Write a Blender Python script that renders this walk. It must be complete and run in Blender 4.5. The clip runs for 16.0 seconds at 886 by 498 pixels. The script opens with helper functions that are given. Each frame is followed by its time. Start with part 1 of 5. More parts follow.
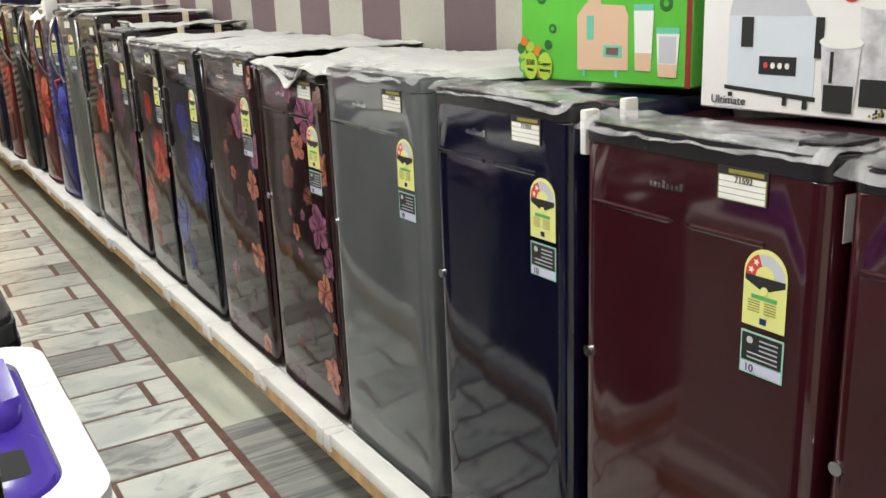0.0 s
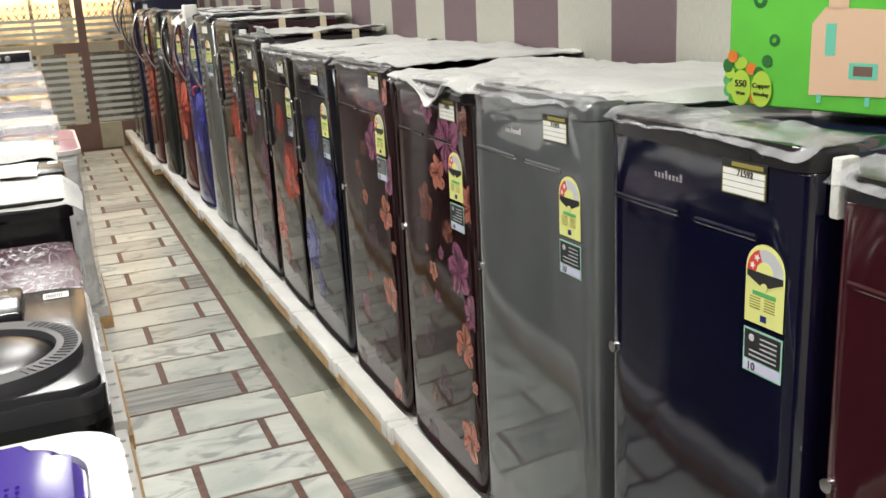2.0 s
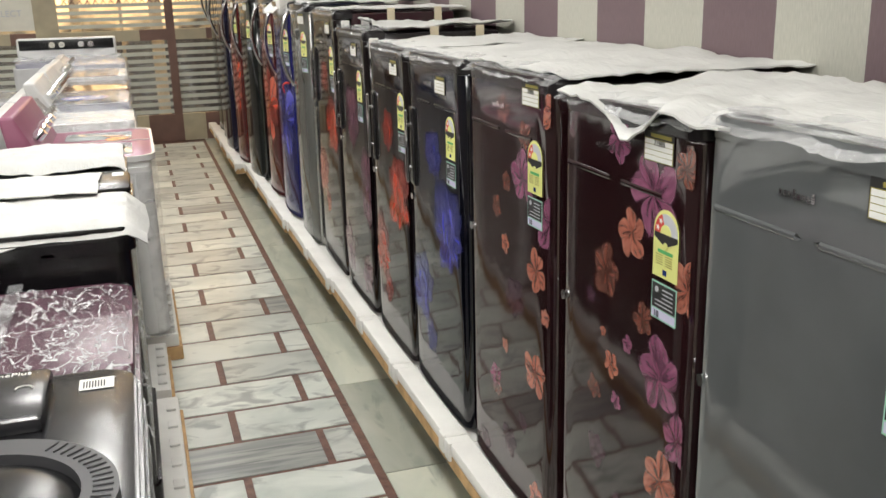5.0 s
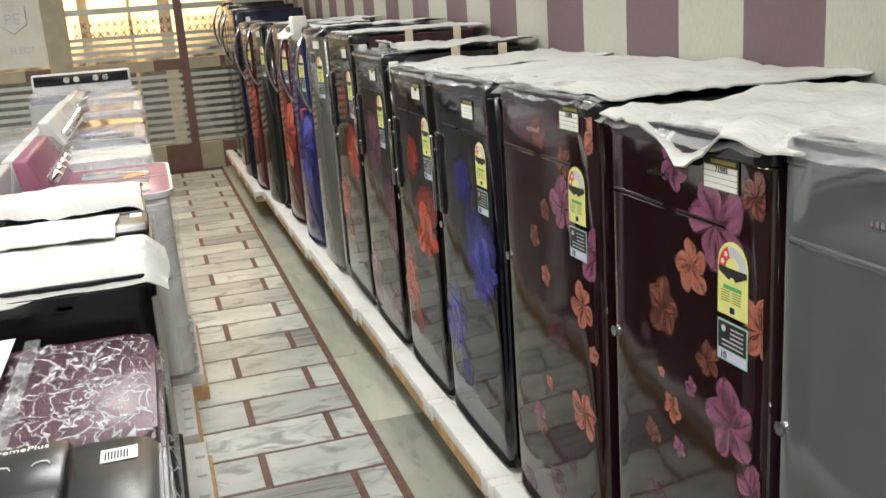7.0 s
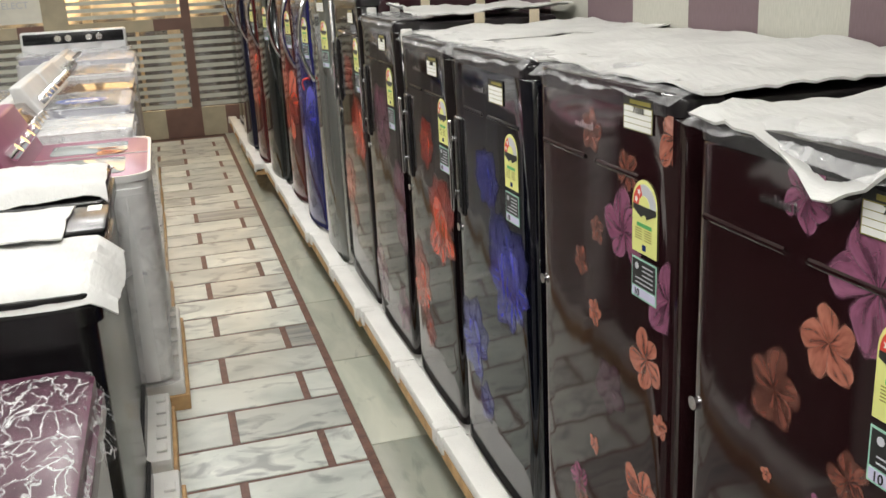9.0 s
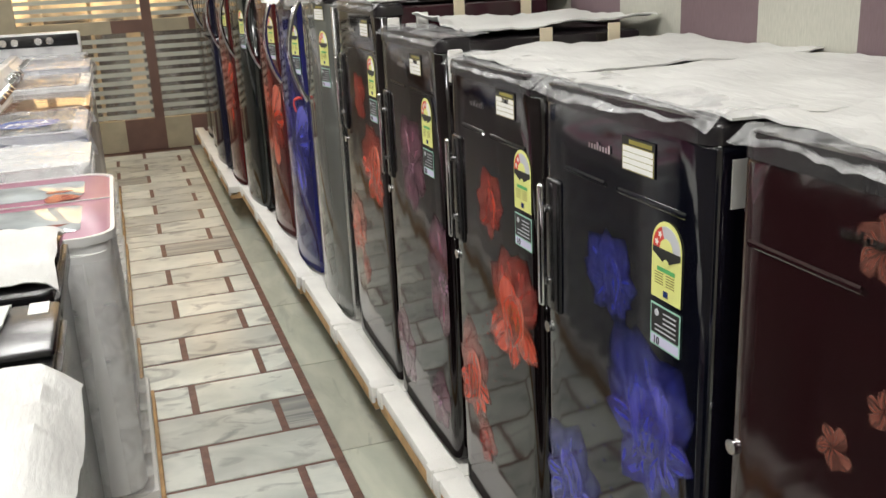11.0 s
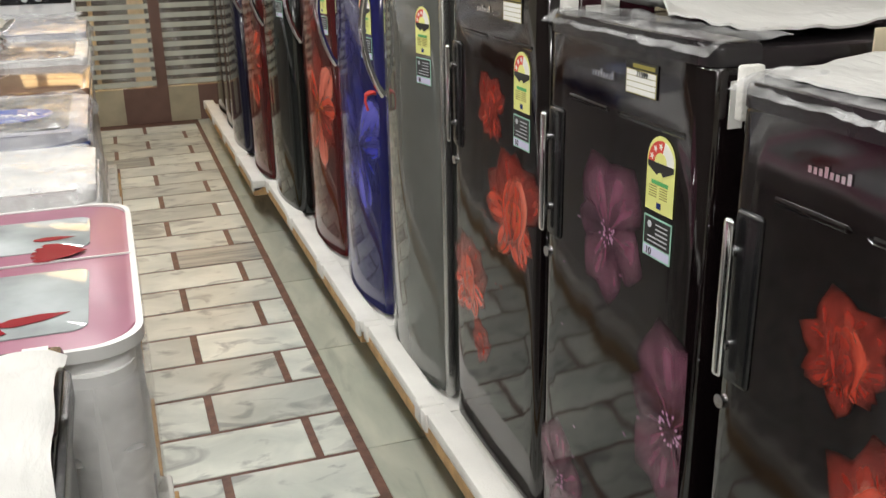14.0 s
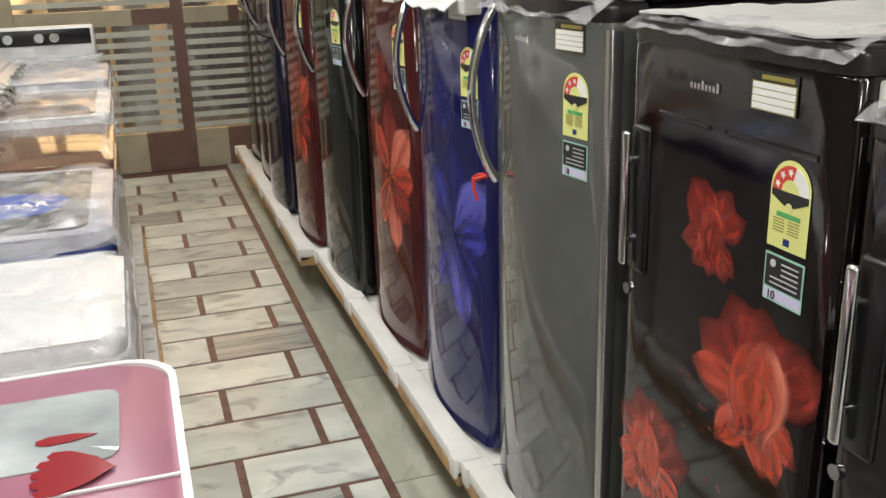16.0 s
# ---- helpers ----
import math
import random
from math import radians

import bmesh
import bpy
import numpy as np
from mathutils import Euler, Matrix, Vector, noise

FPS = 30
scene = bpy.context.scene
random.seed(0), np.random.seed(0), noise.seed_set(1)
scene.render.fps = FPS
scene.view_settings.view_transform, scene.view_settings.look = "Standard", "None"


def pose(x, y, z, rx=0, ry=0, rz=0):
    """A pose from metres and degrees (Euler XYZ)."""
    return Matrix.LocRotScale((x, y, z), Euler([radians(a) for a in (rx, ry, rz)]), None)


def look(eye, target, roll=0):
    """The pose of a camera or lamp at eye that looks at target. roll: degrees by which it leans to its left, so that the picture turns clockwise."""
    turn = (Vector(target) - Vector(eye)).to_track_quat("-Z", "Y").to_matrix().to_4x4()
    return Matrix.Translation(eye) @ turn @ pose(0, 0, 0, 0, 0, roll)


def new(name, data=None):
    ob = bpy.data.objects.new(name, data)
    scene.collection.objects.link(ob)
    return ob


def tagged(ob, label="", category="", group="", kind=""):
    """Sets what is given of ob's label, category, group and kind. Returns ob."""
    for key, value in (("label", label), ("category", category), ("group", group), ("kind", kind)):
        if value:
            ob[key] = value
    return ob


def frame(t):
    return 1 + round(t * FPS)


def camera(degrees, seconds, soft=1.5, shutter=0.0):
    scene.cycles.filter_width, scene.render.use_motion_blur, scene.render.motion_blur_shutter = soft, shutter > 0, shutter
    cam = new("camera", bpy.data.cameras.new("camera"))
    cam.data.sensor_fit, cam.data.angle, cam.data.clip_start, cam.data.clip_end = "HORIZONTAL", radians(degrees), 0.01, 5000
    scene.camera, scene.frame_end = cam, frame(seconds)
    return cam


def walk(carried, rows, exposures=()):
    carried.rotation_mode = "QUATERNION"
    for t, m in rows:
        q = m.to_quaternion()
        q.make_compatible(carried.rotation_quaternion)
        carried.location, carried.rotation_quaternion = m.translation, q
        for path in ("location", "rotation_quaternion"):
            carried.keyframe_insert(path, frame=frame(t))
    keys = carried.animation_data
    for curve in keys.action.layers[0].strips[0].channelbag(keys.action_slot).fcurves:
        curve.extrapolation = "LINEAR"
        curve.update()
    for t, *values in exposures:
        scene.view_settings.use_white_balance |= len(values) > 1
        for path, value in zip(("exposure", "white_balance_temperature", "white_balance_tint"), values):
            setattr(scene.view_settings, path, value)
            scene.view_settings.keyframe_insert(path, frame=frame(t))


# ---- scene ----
cam = camera(50.6, 16.0)
METRES, EYE, TILT, LEAN, TURN = 4.8, 1.555, 0.0, 0.0, -30.8
ROWS = [
    (0.0, 0.0, 0.0, 0.0, -0.62, -15.99, 2.17),
    (0.5, -0.0267, 0.0181, -0.0025, -3.21, -17.32, 2.62),
    (1.0, -0.0309, 0.0378, -0.0054, -0.79, -17.09, 2.4),
    (1.5, -0.0182, 0.0691, -0.0017, 4.57, -15.91, 2.25),
    (2.0, -0.0146, 0.0937, 0.0005, 7.7, -15.62, 2.84),
    (2.5, -0.0232, 0.1203, 0.0003, 9.2, -15.92, 2.21),
    (3.0, -0.0335, 0.1499, -0.0026, 9.58, -16.97, 1.27),
    (3.5, -0.0301, 0.1795, -0.0038, 12.58, -16.52, 1.71),
    (6.0, -0.1024, 0.2559, -0.0015, 12.63, -14.57, 1.38),
    (6.5, -0.0994, 0.2546, 0.0015, 13.33, -13.5, 3.23),
    (7.0, -0.097, 0.2662, -0.0002, 13.29, -14.82, 3.96),
    (7.5, -0.094, 0.2972, -0.002, 15.87, -16.48, 4.88),
    (8.0, -0.0929, 0.3241, -0.0017, 16.48, -17.17, 5.23),
    (8.5, -0.1081, 0.3424, -0.0037, 15.03, -17.02, 3.58),
    (11.0, -0.2122, 0.5045, 0.0007, 11.81, -17.18, 2.59),
    (11.5, -0.2378, 0.5343, 0.0015, 10.57, -17.67, 2.14),
    (12.0, -0.2563, 0.5732, 0.0012, 12.87, -17.29, 2.24),
    (12.5, -0.2663, 0.6075, 0.0029, 15.04, -18.29, 2.66),
    (13.0, -0.2863, 0.6333, 0.0021, 14.01, -18.74, 2.35),
    (13.5, -0.3157, 0.6547, 0.0035, 11.64, -18.33, 1.85),
    (14.0, -0.337, 0.6873, -0.0008, 11.52, -19.57, 1.03),
    (14.5, -0.3521, 0.734, -0.0011, 12.71, -19.2, 0.3),
    (15.0, -0.3682, 0.7663, 0.0007, 14.18, -18.86, 0.39),
    (15.5, -0.4003, 0.7993, 0.0042, 12.1, -17.78, 1.16),
    (16.0, -0.4247, 0.8268, 0.0038, 12.36, -18.24, 1.56),
]
walk(cam, [(t, pose(0, 0, EYE, TILT, LEAN, TURN) @ pose(METRES * x, METRES * y, METRES * z, 90 + pitch, roll, yaw)) for t, x, y, z, yaw, pitch, roll in ROWS],
     [(0.0, 0.06), (3.5, 0.0), (8.5, -0.06), (11.0, -0.06), (16.0, -0.14)])

# ---- light ----
world = bpy.data.worlds.new("world")
scene.world = world
world.use_nodes = True
wnt = world.node_tree
sky = wnt.nodes.new("ShaderNodeTexSky")
sky.sky_type, sky.sun_disc, sky.sun_elevation, sky.sun_rotation = "NISHITA", False, radians(25), radians(200)
wnt.links.new(sky.outputs[0], wnt.nodes["Background"].inputs[0])
wnt.nodes["Background"].inputs[1].default_value = 0.05
CEIL = 3.0
PANEL_POWER = 30.5
WARM = (1.0, 0.62, 0.28)


# ---- materials ----
def nodes_of(name):
    m = bpy.data.materials.new(name)
    m.use_nodes = True
    nt = m.node_tree
    return m, nt, nt.nodes["Principled BSDF"]


def add_bump(nt, bsdf, scale, strength, distance=0.01, detail=3.0, stretch=(1, 1, 1)):
    tc = nt.nodes.new("ShaderNodeTexCoord")
    mp = nt.nodes.new("ShaderNodeMapping")
    mp.inputs["Scale"].default_value = stretch
    nz = nt.nodes.new("ShaderNodeTexNoise")
    nz.inputs["Scale"].default_value, nz.inputs["Detail"].default_value = scale, detail
    b = nt.nodes.new("ShaderNodeBump")
    b.inputs["Strength"].default_value, b.inputs["Distance"].default_value = strength, distance
    nt.links.new(tc.outputs["Object"], mp.inputs[0])
    nt.links.new(mp.outputs[0], nz.inputs["Vector"])
    nt.links.new(nz.outputs["Fac"], b.inputs["Height"])
    nt.links.new(b.outputs[0], bsdf.inputs["Normal"])
    return nz


def add_tone(nt, bsdf, a, b, scale, stretch=(1, 1, 1), detail=5.0, lo=0.35, hi=0.65, distort=0.0, per_object=False):
    tc = nt.nodes.new("ShaderNodeTexCoord")
    mp = nt.nodes.new("ShaderNodeMapping")
    mp.inputs["Scale"].default_value = stretch
    nz = nt.nodes.new("ShaderNodeTexNoise")
    nz.inputs["Scale"].default_value, nz.inputs["Detail"].default_value = scale, detail
    nz.inputs["Distortion"].default_value = distort
    cr = nt.nodes.new("ShaderNodeValToRGB")
    cr.color_ramp.elements[0].position, cr.color_ramp.elements[1].position = lo, hi
    cr.color_ramp.elements[0].color, cr.color_ramp.elements[1].color = (*a, 1), (*b, 1)
    nt.links.new(tc.outputs["Object"], mp.inputs[0])
    if per_object:
        oi = nt.nodes.new("ShaderNodeObjectInfo")
        mul = nt.nodes.new("ShaderNodeMath")
        mul.operation = "MULTIPLY"
        mul.inputs[1].default_value = 37.0
        nt.links.new(oi.outputs["Random"], mul.inputs[0])
        nt.links.new(mul.outputs[0], mp.inputs["Location"])
    nt.links.new(mp.outputs[0], nz.inputs["Vector"])
    nt.links.new(nz.outputs["Fac"], cr.inputs[0])
    nt.links.new(cr.outputs[0], bsdf.inputs["Base Color"])
    return cr


def plain(name, col, rough=0.4, metal=0.0, bump=0.0, bscale=60, tone=0.0, tscale=8, coat=0.0):
    m, nt, b = nodes_of(name)
    b.inputs["Base Color"].default_value = (*col, 1)
    b.inputs["Roughness"].default_value, b.inputs["Metallic"].default_value = rough, metal
    b.inputs["Coat Weight"].default_value, b.inputs["Coat Roughness"].default_value = coat, 0.05
    if tone:
        add_tone(nt, b, tuple(c * (1 - tone) for c in col), tuple(min(1, c * (1 + tone)) for c in col), tscale)
    if bump:
        add_bump(nt, b, bscale, bump)
    return m


def wrapped(name, col, rough=0.07, tone=0.12):
    """Gloss paint under tight clear film: slow waves bend the reflections."""
    m, nt, b = nodes_of(name)
    b.inputs["Roughness"].default_value = rough
    b.inputs["IOR"].default_value = 1.68
    add_tone(nt, b, tuple(c * (1 - tone) for c in col), tuple(c * (1 + tone) for c in col), 3.0)
    add_bump(nt, b, 2.6, 0.13, 0.03, 2.5, (1, 1, 0.45))
    return m


def film_mat(name, opacity=0.3, scale=26, strength=0.9, veins=0.0):
    """Crumpled clear packing film."""
    m, nt, b = nodes_of(name)
    b.inputs["Base Color"].default_value = (0.86, 0.87, 0.88, 1)
    b.inputs["Roughness"].default_value = 0.12
    add_bump(nt, b, scale, strength, 0.02, 4.0)
    tr = nt.nodes.new("ShaderNodeBsdfTransparent")
    mix = nt.nodes.new("ShaderNodeMixShader")
    tc = nt.nodes.new("ShaderNodeTexCoord")
    nz = nt.nodes.new("ShaderNodeTexNoise")
    nz.inputs["Scale"].default_value, nz.inputs["Detail"].default_value = scale * 0.6, 6
    nz.inputs["Distortion"].default_value = 1.5
    mr = nt.nodes.new("ShaderNodeMapRange")
    mr.inputs["From Min"].default_value, mr.inputs["From Max"].default_value = 0.4, 0.7
    mr.inputs["To Min"].default_value, mr.inputs["To Max"].default_value = opacity * 0.35, min(1, opacity * 1.8)
    nt.links.new(tc.outputs["Object"], nz.inputs["Vector"])
    fac = nz.outputs["Fac"]
    if veins:
        vo = nt.nodes.new("ShaderNodeTexVoronoi")
        vo.feature = "DISTANCE_TO_EDGE"
        vo.inputs["Scale"].default_value = veins
        mp = nt.nodes.new("ShaderNodeMapping")
        mp.inputs["Scale"].default_value = (1.7, 0.55, 1)
        wob = nt.nodes.new("ShaderNodeMix")
        wob.data_type = "RGBA"
        wob.inputs[0].default_value = 0.09
        nt.links.new(tc.outputs["Object"], wob.inputs[6])
        nt.links.new(nz.outputs["Color"], wob.inputs[7])
        nt.links.new(wob.outputs[2], mp.inputs[0])
        nt.links.new(mp.outputs[0], vo.inputs["Vector"])
        mr.inputs["From Min"].default_value, mr.inputs["From Max"].default_value = 0.05, 0.0
        mr.inputs["To Min"].default_value, mr.inputs["To Max"].default_value = 0.02, 0.75
        fac = vo.outputs["Distance"]
    nt.links.new(fac, mr.inputs["Value"])
    nt.links.new(mr.outputs[0], mix.inputs[0])
    nt.links.new(tr.outputs[0], mix.inputs[1])
    nt.links.new(b.outputs[0], mix.inputs[2])
    nt.links.new(mix.outputs[0], nt.nodes["Material Output"].inputs[0])
    return m


def glow(name, col, strength, pattern=0.0):
    m, nt, b = nodes_of(name)
    b.inputs["Base Color"].default_value = (*col, 1)
    b.inputs["Emission Color"].default_value = (*col, 1)
    b.inputs["Emission Strength"].default_value = strength
    if pattern:
        cr = add_tone(nt, b, tuple(c * 0.1 for c in col), col, pattern, detail=3)
        nt.links.new(cr.outputs[0], b.inputs["Emission Color"])
    return m


def marble_mat(name, a, bcol, vein, scale, stretch, cover):
    """Pale clouded marble with darker drifting veins; each tile differs."""
    m, nt, b = nodes_of(name)
    cr = add_tone(nt, b, a, bcol, scale, stretch, 6.0, 0.3, 0.62, 0.6, True)
    mp = next(n for n in nt.nodes if n.bl_idname == "ShaderNodeMapping")
    nz = nt.nodes.new("ShaderNodeTexNoise")
    nz.inputs["Scale"].default_value, nz.inputs["Detail"].default_value, nz.inputs["Distortion"].default_value = scale * 1.3, 8.0, 1.1
    nt.links.new(mp.outputs[0], nz.inputs["Vector"])
    vr = nt.nodes.new("ShaderNodeMapRange")
    vr.inputs["From Min"].default_value, vr.inputs["From Max"].default_value = 1.0 - cover, 1.12 - cover
    vr.inputs["To Max"].default_value = 0.75
    nt.links.new(nz.outputs["Fac"], vr.inputs[0])
    mix = nt.nodes.new("ShaderNodeMix")
    mix.data_type = "RGBA"
    mix.inputs[7].default_value = (*vein, 1)
    nt.links.new(vr.outputs[0], mix.inputs[0])
    nt.links.new(cr.outputs[0], mix.inputs[6])
    oi = nt.nodes.new("ShaderNodeObjectInfo")
    hsv = nt.nodes.new("ShaderNodeHueSaturation")
    mr = nt.nodes.new("ShaderNodeMapRange")
    mr.inputs["To Min"].default_value, mr.inputs["To Max"].default_value = 0.72, 1.1
    nt.links.new(oi.outputs["Random"], mr.inputs[0])
    nt.links.new(mr.outputs[0], hsv.inputs["Value"])
    nt.links.new(mix.outputs[2], hsv.inputs["Color"])
    nt.links.new(hsv.outputs[0], b.inputs["Base Color"])
    b.inputs["Roughness"].default_value = 0.3
    return m


def stripes_mat():
    m, nt, b = nodes_of("striped wallpaper")
    g = nt.nodes.new("ShaderNodeNewGeometry")
    sep = nt.nodes.new("ShaderNodeSeparateXYZ")
    nt.links.new(g.outputs["Position"], sep.inputs[0])
    prev = sep.outputs["Y"]
    for op, v in (("SUBTRACT", 3.18), ("DIVIDE", 0.632), ("FRACT", 0), ("LESS_THAN", 0.5)):
        mm = nt.nodes.new("ShaderNodeMath")
        mm.operation = op
        mm.inputs[1].default_value = v
        nt.links.new(prev, mm.inputs[0])
        prev = mm.outputs[0]
    wv = nt.nodes.new("ShaderNodeTexNoise")
    wv.inputs["Scale"].default_value, wv.inputs["Detail"].default_value = 260, 2
    mp = nt.nodes.new("ShaderNodeMapping")
    mp.inputs["Scale"].default_value = (1, 1, 0.15)
    nt.links.new(g.outputs["Position"], mp.inputs[0])
    nt.links.new(mp.outputs[0], wv.inputs["Vector"])
    mix = nt.nodes.new("ShaderNodeMix")
    mix.data_type = "RGBA"
    mix.inputs[6].default_value, mix.inputs[7].default_value = (0.45, 0.445, 0.385, 1), (0.155, 0.105, 0.115, 1)
    nt.links.new(prev, mix.inputs[0])
    hsv = nt.nodes.new("ShaderNodeHueSaturation")
    mr = nt.nodes.new("ShaderNodeMapRange")
    mr.inputs["To Min"].default_value, mr.inputs["To Max"].default_value = 0.8, 1.2
    nt.links.new(wv.outputs["Fac"], mr.inputs[0])
    nt.links.new(mr.outputs[0], hsv.inputs["Value"])
    nt.links.new(mix.outputs[2], hsv.inputs["Color"])
    nt.links.new(hsv.outputs[0], b.inputs["Base Color"])
    b.inputs["Roughness"].default_value = 0.6
    return m


M_WALL = plain("cream paint", (0.62, 0.58, 0.48), 0.6, tone=0.06, bump=0.1)
M_STRIPE = stripes_mat()
M_TAUPE = plain("taupe paint", (0.10, 0.086, 0.078), 0.6, tone=0.08)
M_CEIL = plain("white ceiling paint", (0.8, 0.8, 0.78), 0.7, tone=0.03)
M_GROUT = plain("red brown grout", (0.155, 0.075, 0.055), 0.5, tone=0.25, tscale=20, bump=0.2)
M_MARBLE = marble_mat("grey green marble", (0.53, 0.575, 0.53), (0.76, 0.79, 0.725), (0.27, 0.29, 0.285), 5.0, (0.8, 1.3, 1), 0.46)
M_MARBLE_DARK = marble_mat("streaked dark marble", (0.26, 0.285, 0.28), (0.52, 0.53, 0.49), (0.17, 0.19, 0.19), 4.0, (0.4, 5.0, 1), 0.5)
M_BORDER = marble_mat("pale green marble", (0.42, 0.46, 0.39), (0.62, 0.635, 0.54), (0.30, 0.335, 0.29), 3.0, (2.4, 0.7, 1), 0.42)
M_FOAM = plain("white polystyrene", (0.77, 0.76, 0.72), 0.75, bump=0.35, bscale=170, tone=0.04)
M_CARD = plain("brown cardboard", (0.52, 0.33, 0.155), 0.75, tone=0.2, tscale=14, bump=0.1)
M_SHEET, sheet_nt, sheet_bsdf = nodes_of("white foam sheet")
sheet_bsdf.inputs["Roughness"].default_value = 0.55
add_tone(sheet_nt, sheet_bsdf, (0.60, 0.60, 0.58), (0.70, 0.70, 0.68), 6.0)
add_bump(sheet_nt, sheet_bsdf, 60, 0.4, 0.01, 5.0, (1.0, 0.22, 1.0))
M_BLACK = plain("black plastic", (0.008, 0.008, 0.009), 0.25, bump=0.05)
M_GREYP = plain("dark grey gloss plastic", (0.026, 0.026, 0.029), 0.22, bump=0.03, bscale=10)
M_CHROME = plain("chrome", (0.75, 0.75, 0.76), 0.12, 1.0)
M_STEEL = plain("brushed silver", (0.46, 0.46, 0.45), 0.22, 0.9)
M_WHITE = plain("white plastic", (0.70, 0.70, 0.69), 0.28, tone=0.03)
M_GREYW = plain("light grey plastic", (0.5, 0.5, 0.5), 0.3, tone=0.06)
M_PAPER = plain("white paper", (0.82, 0.82, 0.78), 0.6)
M_INK = plain("black print", (0.02, 0.02, 0.02), 0.5)
M_GOLD = plain("olive gold print", (0.30, 0.26, 0.06), 0.5)
M_YELLOW = plain("yellow paper", (0.76, 0.77, 0.27), 0.5)
M_GREEN = plain("green print", (0.10, 0.42, 0.13), 0.5)
M_REDP = plain("red print", (0.65, 0.06, 0.04), 0.5)
M_GREYPR = plain("grey print", (0.55, 0.56, 0.6), 0.5)
M_SHIMMER = plain("pale iridescent print", (0.62, 0.6, 0.78), 0.3)
M_TEAL = plain("pale green print", (0.35, 0.62, 0.5), 0.3)
M_FILM = film_mat("clear packing film", 0.19, 17, 1.0)
M_FILM_THICK = film_mat("crumpled clear film", 0.22, 9, 0.7)
M_FILM_VEIN = film_mat("stretched clear film", 0.36, 16, 1.0, 21.0)
M_PURPLE = plain("purple plastic", (0.055, 0.026, 0.31), 0.16, bump=0.02)
M_PINK = plain("pink lid plastic", (0.34, 0.125, 0.195), 0.34, tone=0.05)
M_MAROONW = plain("maroon lid plastic", (0.085, 0.024, 0.048), 0.3, tone=0.2)
M_NAVYW = plain("navy lid plastic", (0.02, 0.04, 0.15), 0.15, tone=0.2)
M_BROWNW = plain("brown gloss plastic", (0.16, 0.09, 0.06), 0.08, tone=0.2)
M_SMOKE = plain("smoky clear lid", (0.42, 0.46, 0.47), 0.05, tone=0.3, tscale=5)
M_LILAC = plain("grey tinted plastic", (0.36, 0.36, 0.42), 0.2, tone=0.15)
M_PETALRED = plain("dark red print", (0.30, 0.02, 0.03), 0.15)
M_BROWNP = plain("brown panel", (0.17, 0.095, 0.075), 0.45, tone=0.1)
M_BEIGEP = plain("beige panel", (0.42, 0.37, 0.26), 0.45, tone=0.08)
M_FROST = plain("frosted glass film", (0.55, 0.57, 0.50), 0.35, tone=0.08)
M_PLINTH = plain("dark stone plinth", (0.10, 0.105, 0.095), 0.4, tone=0.2)
M_TAPE = plain("clear buff tape", (0.66, 0.58, 0.42), 0.3)
M_RIBBON = plain("red ribbon", (0.5, 0.03, 0.02), 0.5)


def glass_mat():
    m, nt, b = nodes_of("door glass")
    gl = nt.nodes.new("ShaderNodeBsdfGlossy")
    gl.inputs["Roughness"].default_value = 0.02
    tr = nt.nodes.new("ShaderNodeBsdfTransparent")
    mix = nt.nodes.new("ShaderNodeMixShader")
    mix.inputs[0].default_value = 0.12
    nt.links.new(tr.outputs[0], mix.inputs[1])
    nt.links.new(gl.outputs[0], mix.inputs[2])
    nt.links.new(mix.outputs[0], nt.nodes["Material Output"].inputs[0])
    return m


M_GLASS = glass_mat()


def math_node(nt, op, a, b=None, clamp=False):
    n = nt.nodes.new("ShaderNodeMath")
    n.operation, n.use_clamp = op, clamp
    for k, v in enumerate((a, b)):
        if v is None:
            continue
        if isinstance(v, (int, float)):
            n.inputs[k].default_value = v
        else:
            nt.links.new(v, n.inputs[k])
    return n.outputs[0]


